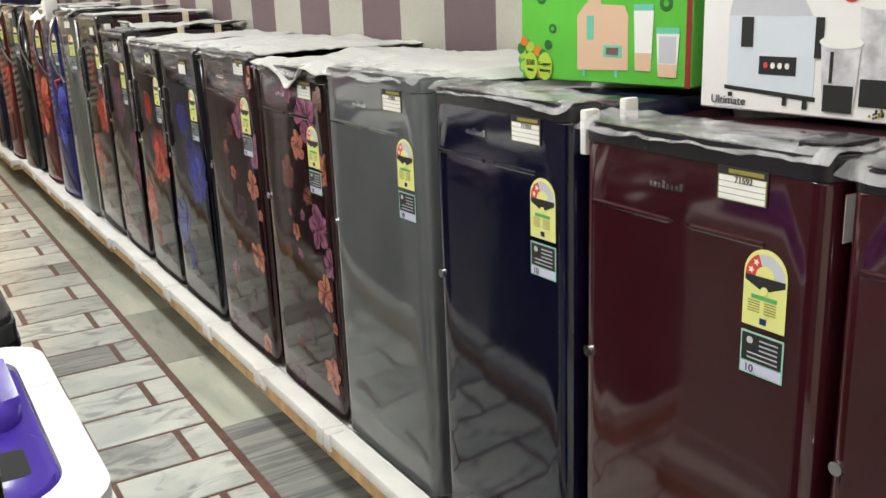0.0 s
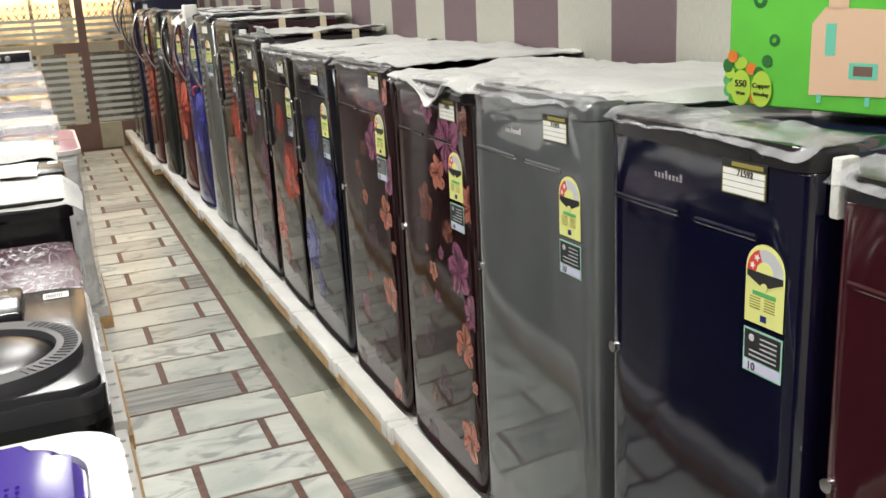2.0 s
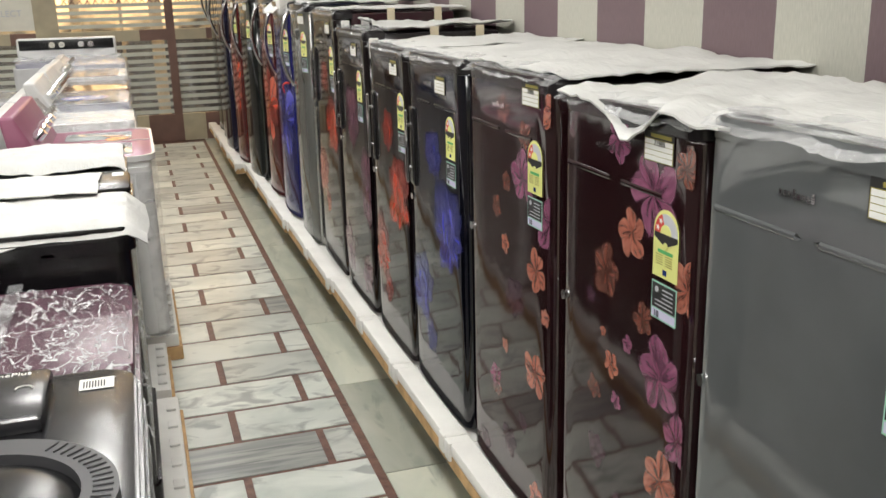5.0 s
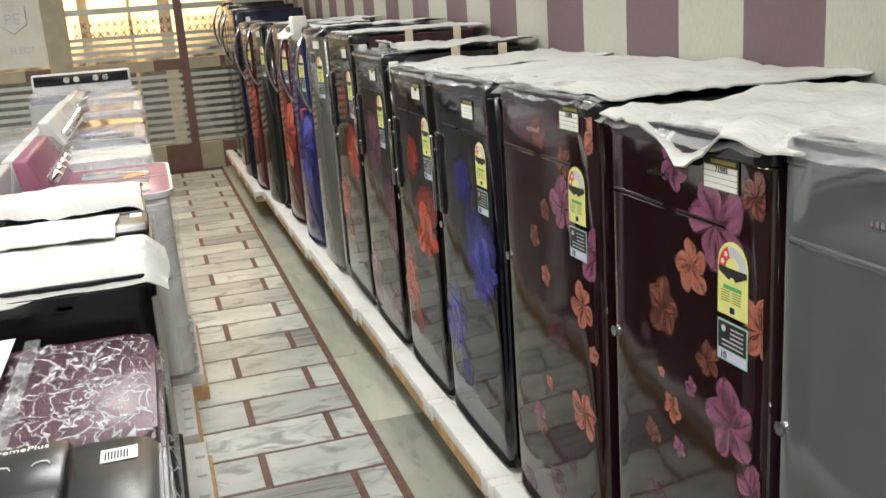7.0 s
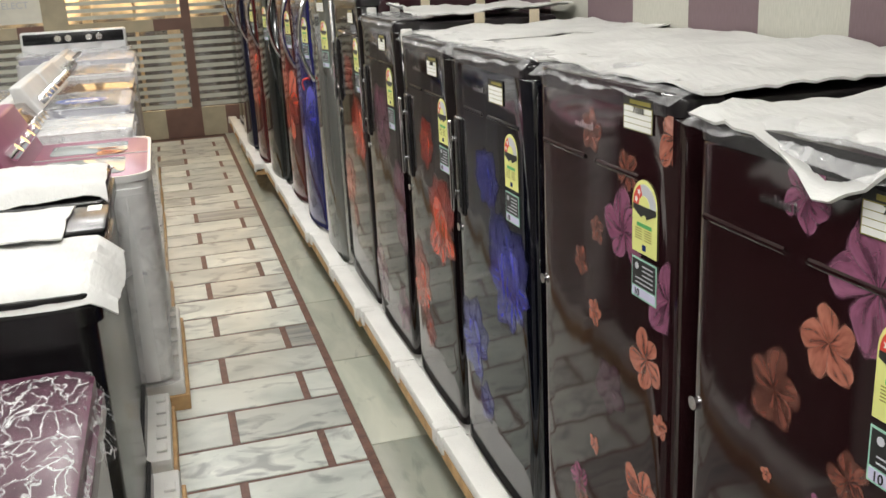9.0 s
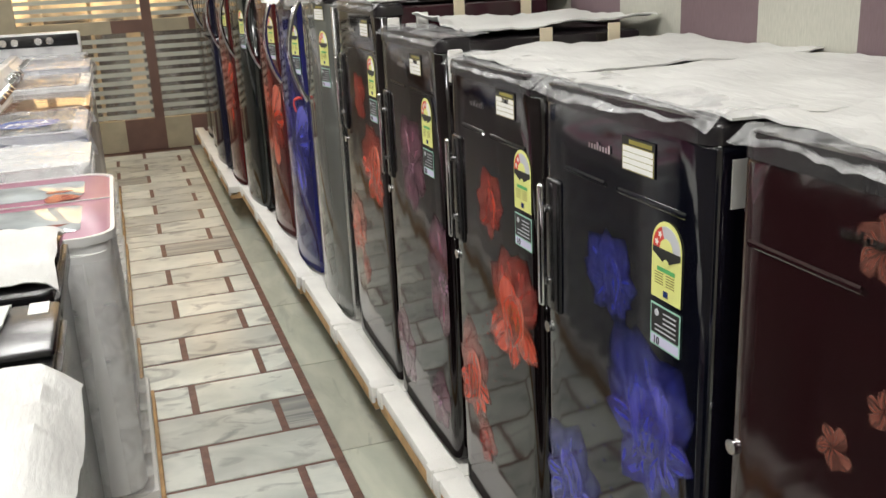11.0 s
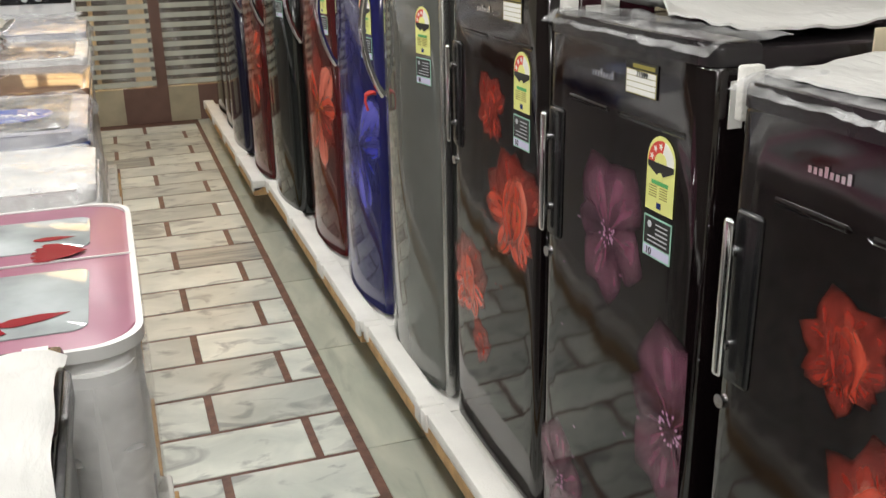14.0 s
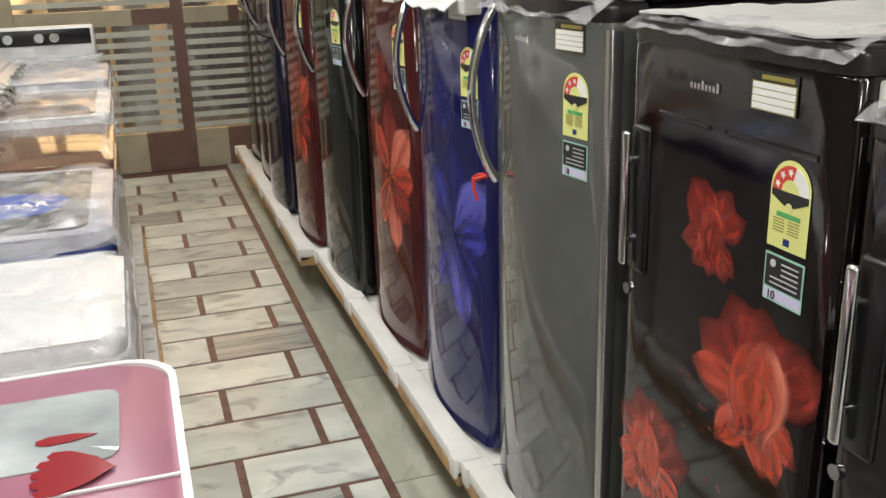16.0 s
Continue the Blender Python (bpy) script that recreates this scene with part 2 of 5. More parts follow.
def print_mat(name, a, b, soft=5.0, spec=0.07):
    """A printed petal: u runs from throat to tip, v across; darker veins and throat, pale soft rim."""
    m, nt, bs = nodes_of(name)
    tc = nt.nodes.new("ShaderNodeTexCoord")
    sep = nt.nodes.new("ShaderNodeSeparateXYZ")
    nt.links.new(tc.outputs["UV"], sep.inputs[0])
    u, v = sep.outputs["X"], sep.outputs["Y"]
    oi = nt.nodes.new("ShaderNodeObjectInfo")
    shift = math_node(nt, "MULTIPLY", oi.outputs["Random"], 23.0)
    co = nt.nodes.new("ShaderNodeCombineXYZ")
    nt.links.new(math_node(nt, "MULTIPLY", u, 1.6), co.inputs[0])
    nt.links.new(math_node(nt, "MULTIPLY", v, 4.0), co.inputs[1])
    nt.links.new(shift, co.inputs[2])
    nz = nt.nodes.new("ShaderNodeTexNoise")
    nz.inputs["Scale"].default_value, nz.inputs["Detail"].default_value = 1.0, 4.0
    nt.links.new(co.outputs[0], nz.inputs["Vector"])
    side = math_node(nt, "ABSOLUTE", math_node(nt, "SUBTRACT", math_node(nt, "MULTIPLY", v, 2.0), 1.0))
    rim = math_node(nt, "POWER", side, 4.0)
    tone = math_node(nt, "ADD", math_node(nt, "MULTIPLY", u, 0.62), math_node(nt, "MULTIPLY", rim, 0.5))
    tone = math_node(nt, "ADD", tone, math_node(nt, "MULTIPLY", math_node(nt, "SUBTRACT", nz.outputs["Fac"], 0.44), 1.0), True)
    cr = nt.nodes.new("ShaderNodeValToRGB")
    cr.color_ramp.elements[0].color, cr.color_ramp.elements[1].color = (*[c * 0.5 for c in a], 1), (*b, 1)
    mid = cr.color_ramp.elements.new(0.4)
    mid.color = (*[(p + q) / 2 for p, q in zip(a, b)], 1)
    nt.links.new(tone, cr.inputs[0])
    nt.links.new(cr.outputs[0], bs.inputs["Base Color"])
    edge = math_node(nt, "MULTIPLY", math_node(nt, "SUBTRACT", 1.0, side), soft, True)
    tip = math_node(nt, "MULTIPLY", math_node(nt, "SUBTRACT", 1.0, u), soft * 1.6, True)
    body = math_node(nt, "ADD", math_node(nt, "MULTIPLY", nz.outputs["Fac"], 1.3), 0.12, True)
    nt.links.new(math_node(nt, "MULTIPLY", math_node(nt, "MULTIPLY", edge, tip), body), bs.inputs["Alpha"])
    bs.inputs["Roughness"].default_value = spec
    bs.inputs["IOR"].default_value = 1.6
    add_bump(nt, bs, 2.6, 0.12, 0.03, 2.0, (1, 1, 0.45))
    return m


P_CORAL = print_mat("coral petal print", (0.36, 0.105, 0.075), (0.55, 0.225, 0.16))
P_CORAL_D = print_mat("dim coral petal print", (0.15, 0.052, 0.040), (0.26, 0.105, 0.078), 3.5)
P_MAUVE = print_mat("mauve petal print", (0.20, 0.062, 0.12), (0.36, 0.145, 0.235))
P_MAUVE_D = print_mat("dim mauve petal print", (0.065, 0.025, 0.043), (0.122, 0.054, 0.086), 2.5)
P_RED_L = print_mat("light red petal print", (0.46, 0.07, 0.045), (0.82, 0.25, 0.17), 3.5)
P_BLUE_L = print_mat("light blue petal print", (0.06, 0.06, 0.36), (0.18, 0.18, 0.66), 3.0)
P_RED = print_mat("red petal print", (0.34, 0.03, 0.018), (0.70, 0.12, 0.07), 3.5)
P_RED_D = print_mat("deep red petal print", (0.15, 0.013, 0.011), (0.38, 0.05, 0.033), 2.2)
P_BLUE = print_mat("blue petal print", (0.014, 0.016, 0.173), (0.079, 0.086, 0.475), 2.6)
P_BLUE_D = print_mat("deep blue petal print", (0.009, 0.010, 0.094), (0.036, 0.043, 0.259), 2.0)
P_PURP = print_mat("plum petal print", (0.10, 0.028, 0.052), (0.27, 0.105, 0.165), 1.9)
P_PURP_L = print_mat("pale plum stamens", (0.35, 0.16, 0.32), (0.68, 0.46, 0.62))
P_GOLDC = print_mat("orange flower centre", (0.324, 0.072, 0.014), (0.562, 0.245, 0.043))
P_BLUEC = print_mat("dark blue centre", (0.007, 0.007, 0.036), (0.144, 0.144, 0.252))


# ---- mesh helpers ----
def mesh_of(name, bm, material, smooth=True):
    me = bpy.data.meshes.new(name)
    bmesh.ops.recalc_face_normals(bm, faces=bm.faces)
    bm.to_mesh(me)
    bm.free()
    me.materials.append(material)
    if smooth:
        for p in me.polygons:
            p.use_smooth = True
        me.set_sharp_from_angle(angle=radians(35))
    return me


def part(name, bm, material, parent=None, label="", smooth=True):
    ob = new(name, mesh_of(name, bm, material, smooth))
    if parent:
        ob.parent = parent
    if label:
        ob["label"] = label
    return ob


def thing(name, x, y, z, label, category, group=""):
    e = new(name)
    e.empty_display_size = 0.1
    e.location = (x, y, z)
    return tagged(e, label, category, group)


def box(x0, x1, y0, y1, z0, z1, bevel=0.0, seg=2, bm=None):
    bm = bm or bmesh.new()
    r = bmesh.ops.create_cube(bm, size=1)
    bmesh.ops.scale(bm, vec=(x1 - x0, y1 - y0, z1 - z0), verts=r["verts"])
    bmesh.ops.translate(bm, vec=((x0 + x1) / 2, (y0 + y1) / 2, (z0 + z1) / 2), verts=r["verts"])
    if bevel:
        es = list({e for v in r["verts"] for e in v.link_edges})
        bmesh.ops.bevel(bm, geom=es, offset=bevel, segments=seg, affect="EDGES", profile=0.5)
    return bm


def cyl(p, q, r0, r1=None, n=16, bm=None):
    bm = bm or bmesh.new()
    p, q = Vector(p), Vector(q)
    d = q - p
    r = bmesh.ops.create_cone(bm, cap_ends=True, segments=n, radius1=r0, radius2=r0 if r1 is None else r1, depth=d.length)
    m = Matrix.Translation((p + q) / 2) @ d.to_track_quat("Z", "Y").to_matrix().to_4x4()
    bmesh.ops.transform(bm, matrix=m, verts=r["verts"])
    return bm


def tube(points, radius, n=10, bm=None, flat=1.0):
    """A bent bar through points, closed at both ends."""
    bm = bm or bmesh.new()
    pts = [Vector(p) for p in points]
    rings = []
    for i, p in enumerate(pts):
        d = (pts[min(i + 1, len(pts) - 1)] - pts[max(i - 1, 0)]).normalized()
        u = d.cross(Vector((0, 1, 0)))
        u = u.normalized() if u.length > 1e-4 else Vector((1, 0, 0))
        w = d.cross(u)
        rings.append([bm.verts.new(p + radius * (u * math.cos(a) + w * math.sin(a) * flat)) for a in (2 * math.pi * k / n for k in range(n))])
    for a, b in zip(rings, rings[1:]):
        for k in range(n):
            bm.faces.new((a[k], a[(k + 1) % n], b[(k + 1) % n], b[k]))
    bm.faces.new(rings[0])
    bm.faces.new(rings[-1])
    return bm


def prism(outline, z0, z1, bevel=0.0, seg=3):
    """An upright prism over an outline in x and y, rounded top rim."""
    bm = bmesh.new()
    low = [bm.verts.new((x, y, z0)) for x, y in outline]
    top = [bm.verts.new((x, y, z1)) for x, y in outline]
    n = len(outline)
    for i in range(n):
        bm.faces.new((low[i], low[(i + 1) % n], top[(i + 1) % n], top[i]))
    bm.faces.new(low)
    cap = bm.faces.new(top)
    if bevel:
        bmesh.ops.bevel(bm, geom=list(cap.edges), offset=bevel, segments=seg, affect="EDGES", profile=0.5)
    return bm


def rounded(x0, x1, y0, y1, r, n=6):
    pts = []
    for cx, cy, a0 in ((x1 - r, y1 - r, 0), (x0 + r, y1 - r, 90), (x0 + r, y0 + r, 180), (x1 - r, y0 + r, 270)):
        for k in range(n + 1):
            a = radians(a0 + 90 * k / n)
            pts.append((cx + r * math.cos(a), cy + r * math.sin(a)))
    return pts


def ring_prism(outer, inner, z0, z1):
    """A flat rim between two outlines of the same number of corners."""
    bm = bmesh.new()
    n = len(outer)
    rows = [[bm.verts.new((x, y, z)) for x, y in o] for o, z in ((outer, z0), (outer, z1), (inner, z1), (inner, z0))]
    for a, b in ((0, 1), (1, 2), (2, 3), (3, 0)):
        for i in range(n):
            bm.faces.new((rows[a][i], rows[a][(i + 1) % n], rows[b][(i + 1) % n], rows[b][i]))
    return bm


def crumpled(x0, x1, y0, y1, z, amp, seed, nx=22, ny=18, drop=None, thick=0.004, freq=7.0, ragged=0.02):
    """A creased sheet lying at z; drop(x, y) lets rims hang down."""
    bm = bmesh.new()
    off = Vector((seed * 3.7, seed * 1.3, seed * 2.1))
    g = []
    for i in range(nx + 1):
        row = []
        for j in range(ny + 1):
            u, v = i / nx, j / ny
            x, y = x0 + (x1 - x0) * u, y0 + (y1 - y0) * v
            edge = min(u, 1 - u, v, 1 - v)
            p = Vector((x, y, 0))
            if edge < 0.02:
                x += ragged * (noise.noise(p * 5 + off) + 0.15 * noise.noise(p * 14 + off))
                y += ragged * (noise.noise(p * 5 - off) + 0.15 * noise.noise(p * 14 - off))
            h = noise.noise(p * freq + off) + 0.45 * abs(noise.noise(p * freq * 2.7 + off)) + 0.25 * abs(noise.noise(p * freq * 6 - off))
            zz = z + amp * abs(h) + (drop(x, y) if drop else 0)
            row.append(bm.verts.new((x, y, zz)))
        g.append(row)
    for i in range(nx):
        for j in range(ny):
            bm.faces.new((g[i][j], g[i + 1][j], g[i + 1][j + 1], g[i][j + 1]))
    bmesh.ops.recalc_face_normals(bm, faces=bm.faces)
    bmesh.ops.solidify(bm, geom=bm.faces[:], thickness=thick)
    return bm


def letters(text, size, m, material, parent, name="lettering", depth=0.0006):
    cu = bpy.data.curves.new(name, "FONT")
    cu.body, cu.size, cu.extrude, cu.align_x = text, size, depth, "CENTER"
    tmp = bpy.data.objects.new(name, cu)
    scene.collection.objects.link(tmp)
    me = bpy.data.meshes.new_from_object(tmp.evaluated_get(bpy.context.evaluated_depsgraph_get()))
    bpy.data.objects.remove(tmp)
    me.materials.clear()
    me.materials.append(material)
    ob = new(name, me)
    ob.parent, ob.matrix_local = parent, m
    return ob


# ---- setting ----
def structure(name, bm, material, label="", smooth=False):
    return tagged(part(name, bm, material, None, label, smooth), kind="structure")


FAR, RIGHT, LEFT, BACK = 11.6, 1.75, -3.4, -2.6
floor = structure("floor", box(LEFT, RIGHT, BACK, FAR, -0.12, -0.004), M_GROUT, "marble tile floor with red brown joints")
wall_east = structure("wall_east", box(RIGHT, RIGHT + 0.2, BACK, FAR, -0.12, CEIL), M_STRIPE, "wall with beige and plum striped paper")
# Unseen wall, added; its dark paint keeps the refrigerator doors' reflections dim.
wall_west = structure("wall_west", box(LEFT - 0.2, LEFT, BACK, FAR, -0.12, CEIL), M_TAUPE, "unseen taupe wall, kept dark for the door reflections")
wall_south = structure("wall_south", box(LEFT - 0.2, RIGHT + 0.2, BACK - 0.2, BACK, -0.12, CEIL), M_WALL, "plain cream wall")
ceiling = structure("ceiling", box(LEFT - 0.2, RIGHT + 0.2, BACK - 0.2, FAR + 0.2, CEIL, CEIL + 0.15), M_CEIL, "white ceiling")


def ceiling_light(x, y):
    t = thing("ceiling_light", x, y, CEIL, "square white ceiling light panel, lit", "ceiling light", "ceiling lights")
    part("frame", ring_prism(rounded(-0.3, 0.3, -0.3, 0.3, 0.01, 1), rounded(-0.27, 0.27, -0.27, 0.27, 0.01, 1), -0.03, 0.0), M_WHITE, t, smooth=False)
    part("diffuser", box(-0.27, 0.27, -0.27, 0.27, -0.02, -0.004), glow_panel, t, "glowing white diffuser", False)
    ld = bpy.data.lights.new("panel_lamp", "AREA")
    ld.shape, ld.size, ld.energy, ld.color = "SQUARE", 0.5, PANEL_POWER, (1.0, 0.98, 0.945)
    lo = new("panel_lamp", ld)
    lo.location, lo.parent = (0, 0, -0.035), t


glow_panel = glow("light diffuser", (1.0, 0.98, 0.945), 4.0)
for ly in (-0.9, 1.6, 4.1, 6.6, 9.1):
    for lx in (-1.9, 0.25):
        ceiling_light(lx, ly)


# glazed end wall with frosted bands
def end_wall():
    y0, y1 = FAR, FAR + 0.05
    w = structure("wall_north", box(LEFT - 0.2, RIGHT + 0.2, y0, FAR + 0.2, 2.35, CEIL), M_WALL, "cream wall over a glazed shop front")
    part("side_wall", box(LEFT - 0.2, -2.2, y0, FAR + 0.2, -0.12, 2.35), M_WALL, w, smooth=False)
    part("side_wall", box(1.3, RIGHT + 0.2, y0, FAR + 0.2, -0.12, 2.35), M_WALL, w, smooth=False)
    d = structure("door_1", box(0.60, 0.685, y0 - 0.012, y1, 0, 2.35), M_BROWNP, "glazed shop door with frosted stripes and brown frame")
    part("top_rail", box(-0.44, 0.60, y0 - 0.01, y1, 2.2, 2.35), M_BROWNP, d, smooth=False)
    cols = ((-0.44, 0.02, M_BROWNP), (0.02, 0.335, M_BEIGEP), (0.335, 0.60, M_BROWNP), (0.685, 0.92, M_BEIGEP), (0.92, 1.3, M_BROWNP), (-1.2, -0.66, M_BEIGEP), (-2.2, -1.2, M_BROWNP))
    for a, b, m in cols:
        part("kick_panel", box(a, b, y0 - 0.008, y1 - 0.01, 0, 0.285), m, d, smooth=False)
    for a, b, m in ((-0.44, -0.1, M_BEIGEP), (-0.1, 0.33, M_BEIGEP), (0.33, 0.60, M_BROWNP), (0.685, 1.0, M_BEIGEP), (1.0, 1.3, M_BROWNP), (-0.9, -0.66, M_BROWNP), (-2.2, -0.9, M_BEIGEP)):
        part("mid_rail", box(a, b, y0 - 0.008, y1 - 0.01, 1.06, 1.17), m, d, smooth=False)
    part("post", box(-0.66, -0.44, y0 - 0.02, y1, 0, 2.35), M_BEIGEP, d, smooth=False)
    for a, b in ((-0.44, 0.60), (0.685, 1.3), (-2.2, -0.66)):
        gl = part("pane", box(a, b, y0 + 0.012, y0 + 0.02, 0.285, 2.2 if a == -0.44 else 2.35), M_GLASS, d, "clear glass pane", False)
        gl.visible_shadow = False
        z = 0.30
        while z < 1.04:
            part("frosted_stripe", box(a, b, y0 + 0.004, y0 + 0.009, z, z + 0.038), M_FROST, d, smooth=False)
            z += 0.0755
        if a < -0.6:
            continue
        z = 1.2
        while z < 1.42:
            part("frosted_stripe", box(a, b, y0 + 0.004, y0 + 0.009, z, z + 0.035), M_FROST, d, smooth=False)
            z += 0.068
        part("frosted_stripe", box(a, b, y0 + 0.004, y0 + 0.009, 1.66, 1.72), M_FROST, d, smooth=False)
    # fretwork strips of the upper glass
    for a, b in ((-0.40, 0.58), (0.70, 1.28)):
        n = int((b - a) / 0.075)
        for i in range(n):
            for zz in (1.47, 1.56):
                bm = bmesh.new()
                cx = a + (i + 0.5) * 0.075
                for s in (-1, 1):
                    vs = [bm.verts.new((cx + s * dx, yy, zz + dz)) for yy in (y0 + 0.003, y0 + 0.008) for dx, dz in ((-0.03, -0.03), (-0.018, -0.03), (0.03, 0.03), (0.018, 0.03))]
                    for f in ((0, 1, 2, 3), (7, 6, 5, 4), (0, 4, 5, 1), (1, 5, 6, 2), (2, 6, 7, 3), (3, 7, 4, 0)):
                        bm.faces.new([vs[k] for k in f])
                part("fret", bm, M_BROWNP, d, smooth=False)
    # etched pane beside the door
    part("etched_sheet", box(-2.2, -0.66, y0 - 0.006, y0 - 0.001, 1.2, 2.35), M_FROSTW, d, "white etched film on the glass", False)
    letters("PE", 0.15, pose(-0.93, y0 - 0.008, 1.62, 90), M_GREYPR, d)
    letters("ELECT", 0.085, pose(-0.88, y0 - 0.008, 1.34, 90), M_GREYPR, d)
    crest = [(-1.06, 1.78), (-1.06, 1.62), (-0.93, 1.53), (-0.80, 1.62), (-0.80, 1.78)]
    part("etched_crest", tube([(x, y0 - 0.01, z) for x, z in crest], 0.006, 6), M_GREYPR, d)
    # beyond the glass: a porch; its back wall glows by itself
    structure("backdrop", box(-3.5, 3.0, FAR + 2.4, FAR + 2.45, -0.1, 3.0), M_OUT_GLOW, "porch backdrop outside with warm glow painted in")
    structure("pavement", box(-3.5, 3.0, FAR + 0.2, FAR + 2.4, -0.16, -0.02), M_PLINTH, "dark stone porch floor")
    for px, pw, ph in ((0.52, 0.13, 2.2), (0.16, 0.035, 2.2), (-0.3, 0.1, 2.4)):
        tagged(part("porch_column", prism(rounded(px - pw / 2, px + pw / 2, FAR + 0.5, FAR + 0.58, 0.01, 2), -0.02, ph, 0.004), M_PORCH, None, "pale porch column lit by warm lamps"), category="column", group="porch columns")
    ld = bpy.data.lights.new("porch_lamp", "AREA")
    ld.shape, ld.size, ld.size_y, ld.energy, ld.color = "RECTANGLE", 3.0, 0.5, 85, WARM
    lo = new("porch_lamp", ld)
    lo.matrix_world = look((0, FAR + 1.2, 2.9), (0.1, FAR + 1.0, 0))


M_FROSTW = plain("white etched film", (0.72, 0.70, 0.62), 0.4, tone=0.05)
M_PORCH = plain("pale porch stone", (0.7, 0.6, 0.42), 0.5, tone=0.15)


def out_glow_mat():
    # Outdoor glow put into the colour: near black low down, emissive amber above.
    m, nt, b = nodes_of("porch glow backdrop")
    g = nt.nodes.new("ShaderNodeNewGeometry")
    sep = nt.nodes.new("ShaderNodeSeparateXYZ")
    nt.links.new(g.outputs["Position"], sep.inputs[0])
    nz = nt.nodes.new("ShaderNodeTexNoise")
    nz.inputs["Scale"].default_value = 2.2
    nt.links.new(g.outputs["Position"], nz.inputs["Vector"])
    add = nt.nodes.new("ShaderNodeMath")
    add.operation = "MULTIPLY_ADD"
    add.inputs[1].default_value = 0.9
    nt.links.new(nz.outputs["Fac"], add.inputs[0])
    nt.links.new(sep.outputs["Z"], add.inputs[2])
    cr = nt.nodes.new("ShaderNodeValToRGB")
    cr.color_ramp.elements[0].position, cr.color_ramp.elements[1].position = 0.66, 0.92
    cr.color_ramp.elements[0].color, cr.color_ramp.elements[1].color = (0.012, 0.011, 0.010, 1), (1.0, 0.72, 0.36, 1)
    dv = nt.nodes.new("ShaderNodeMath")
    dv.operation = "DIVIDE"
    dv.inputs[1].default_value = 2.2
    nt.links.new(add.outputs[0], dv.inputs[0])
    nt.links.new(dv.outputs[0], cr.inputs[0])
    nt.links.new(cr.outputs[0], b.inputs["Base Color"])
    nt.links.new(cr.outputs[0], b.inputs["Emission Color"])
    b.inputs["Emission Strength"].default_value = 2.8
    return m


M_OUT_GLOW = out_glow_mat()
end_wall()

plinth = structure("plinth", box(1.2, 1.7, -1.0, 11.45, -0.004, 0.155), M_PLINTH, "low dark stone plinth under the refrigerators")


# ---- refrigerators ----
class Front:
    """The face of one door: across runs from the near edge (0) to the far edge (width)."""

    def __init__(self, width, bow):
        self.w, self.bow = width, bow

    def at(self, a, z, out=0.0):
        u = 2 * a / self.w - 1
        return Vector((-self.bow * (1 - u * u) - out, a, z))


def strip(front, a0, a1, z0, z1, out, n=4, thick=0.0008):
    bm = bmesh.new()
    rows = []
    for k in range(n + 1):
        a = a0 + (a1 - a0) * k / n
        rows.append([bm.verts.new(front.at(a, z, o)) for z, o in ((z0, out), (z1, out), (z1, out - thick), (z0, out - thick))])
    for p, q in zip(rows, rows[1:]):
        for i in range(4):
            bm.faces.new((p[i], p[(i + 1) % 4], q[(i + 1) % 4], q[i]))
    bm.faces.new(rows[0])
    bm.faces.new(rows[-1])
    return bm


def flat_shape(front, pts, out, thick=0.0006):
    bm = bmesh.new()
    a = [bm.verts.new(front.at(y, z, out)) for y, z in pts]
    b = [bm.verts.new(front.at(y, z, out - thick)) for y, z in pts]
    n = len(pts)
    bm.faces.new(a)
    for i in range(n):
        bm.faces.new((a[i], a[(i + 1) % n], b[(i + 1) % n], b[i]))
    return bm


def petal(front, ca, cz, ang, length, width, out, rng, bm, bend=0.0, full=1.5):
    """One printed petal as a fine grid with its own u and v; full: how far towards the tip it is widest."""
    uv = bm.loops.layers.uv.verify()
    nu, nv = 9, 6
    w1, w2, ph = rng.uniform(0.02, 0.06), rng.uniform(0.02, 0.06), rng.uniform(0, 6)
    rows = []
    for i in range(nu + 1):
        u = i / nu
        half = width * 0.5 * max(0.05, math.sin(math.pi * min(u, 0.985) ** full)) ** 0.75
        row = []
        for j in range(nv + 1):
            v = 2 * j / nv - 1
            wob = 1 + w1 * math.sin(9 * u + ph + v) + w2 * math.sin(17 * u - ph)
            r = length * (u - 0.06 * v * v * u)
            o = half * v * wob + bend * length * u * u
            a = ca + r * math.cos(ang) - o * math.sin(ang)
            z = cz + r * math.sin(ang) + o * math.cos(ang)
            row.append((bm.verts.new(front.at(min(max(a, 0.006), front.w - 0.006), max(z, 0.03), out)), u, j / nv))
        rows.append(row)
    for p, q in zip(rows, rows[1:]):
        for j in range(nv):
            quad4 = (p[j], q[j], q[j + 1], p[j + 1])
            f = bm.faces.new([c[0] for c in quad4])
            for lp, c in zip(f.loops, quad4):
                lp[uv].uv = (c[1], c[2])


def one_petal(front, parent, a, z, deg, length, fat, material, layer, rng, bend=0.0, full=1.5):
    bm = bmesh.new()
    petal(front, a, z, radians(deg), length, length * fat, 0.0004 + 0.00007 * layer, rng, bm, bend, full)
    part("petal", bm, material, parent, smooth=False)


def stamens(front, parent, a, z, size, material, rng, count=18):
    bm = bmesh.new()
    for _ in range(count):
        r, t = size * math.sqrt(rng.random()), rng.uniform(0, 6.28)
        petal(front, a + r * math.cos(t), z + r * math.sin(t), t, size * 0.4, size * 0.22, 0.0016, rng, bm)
    tagged(part("flower_centre", bm, material, parent, smooth=False), kind="stuff")


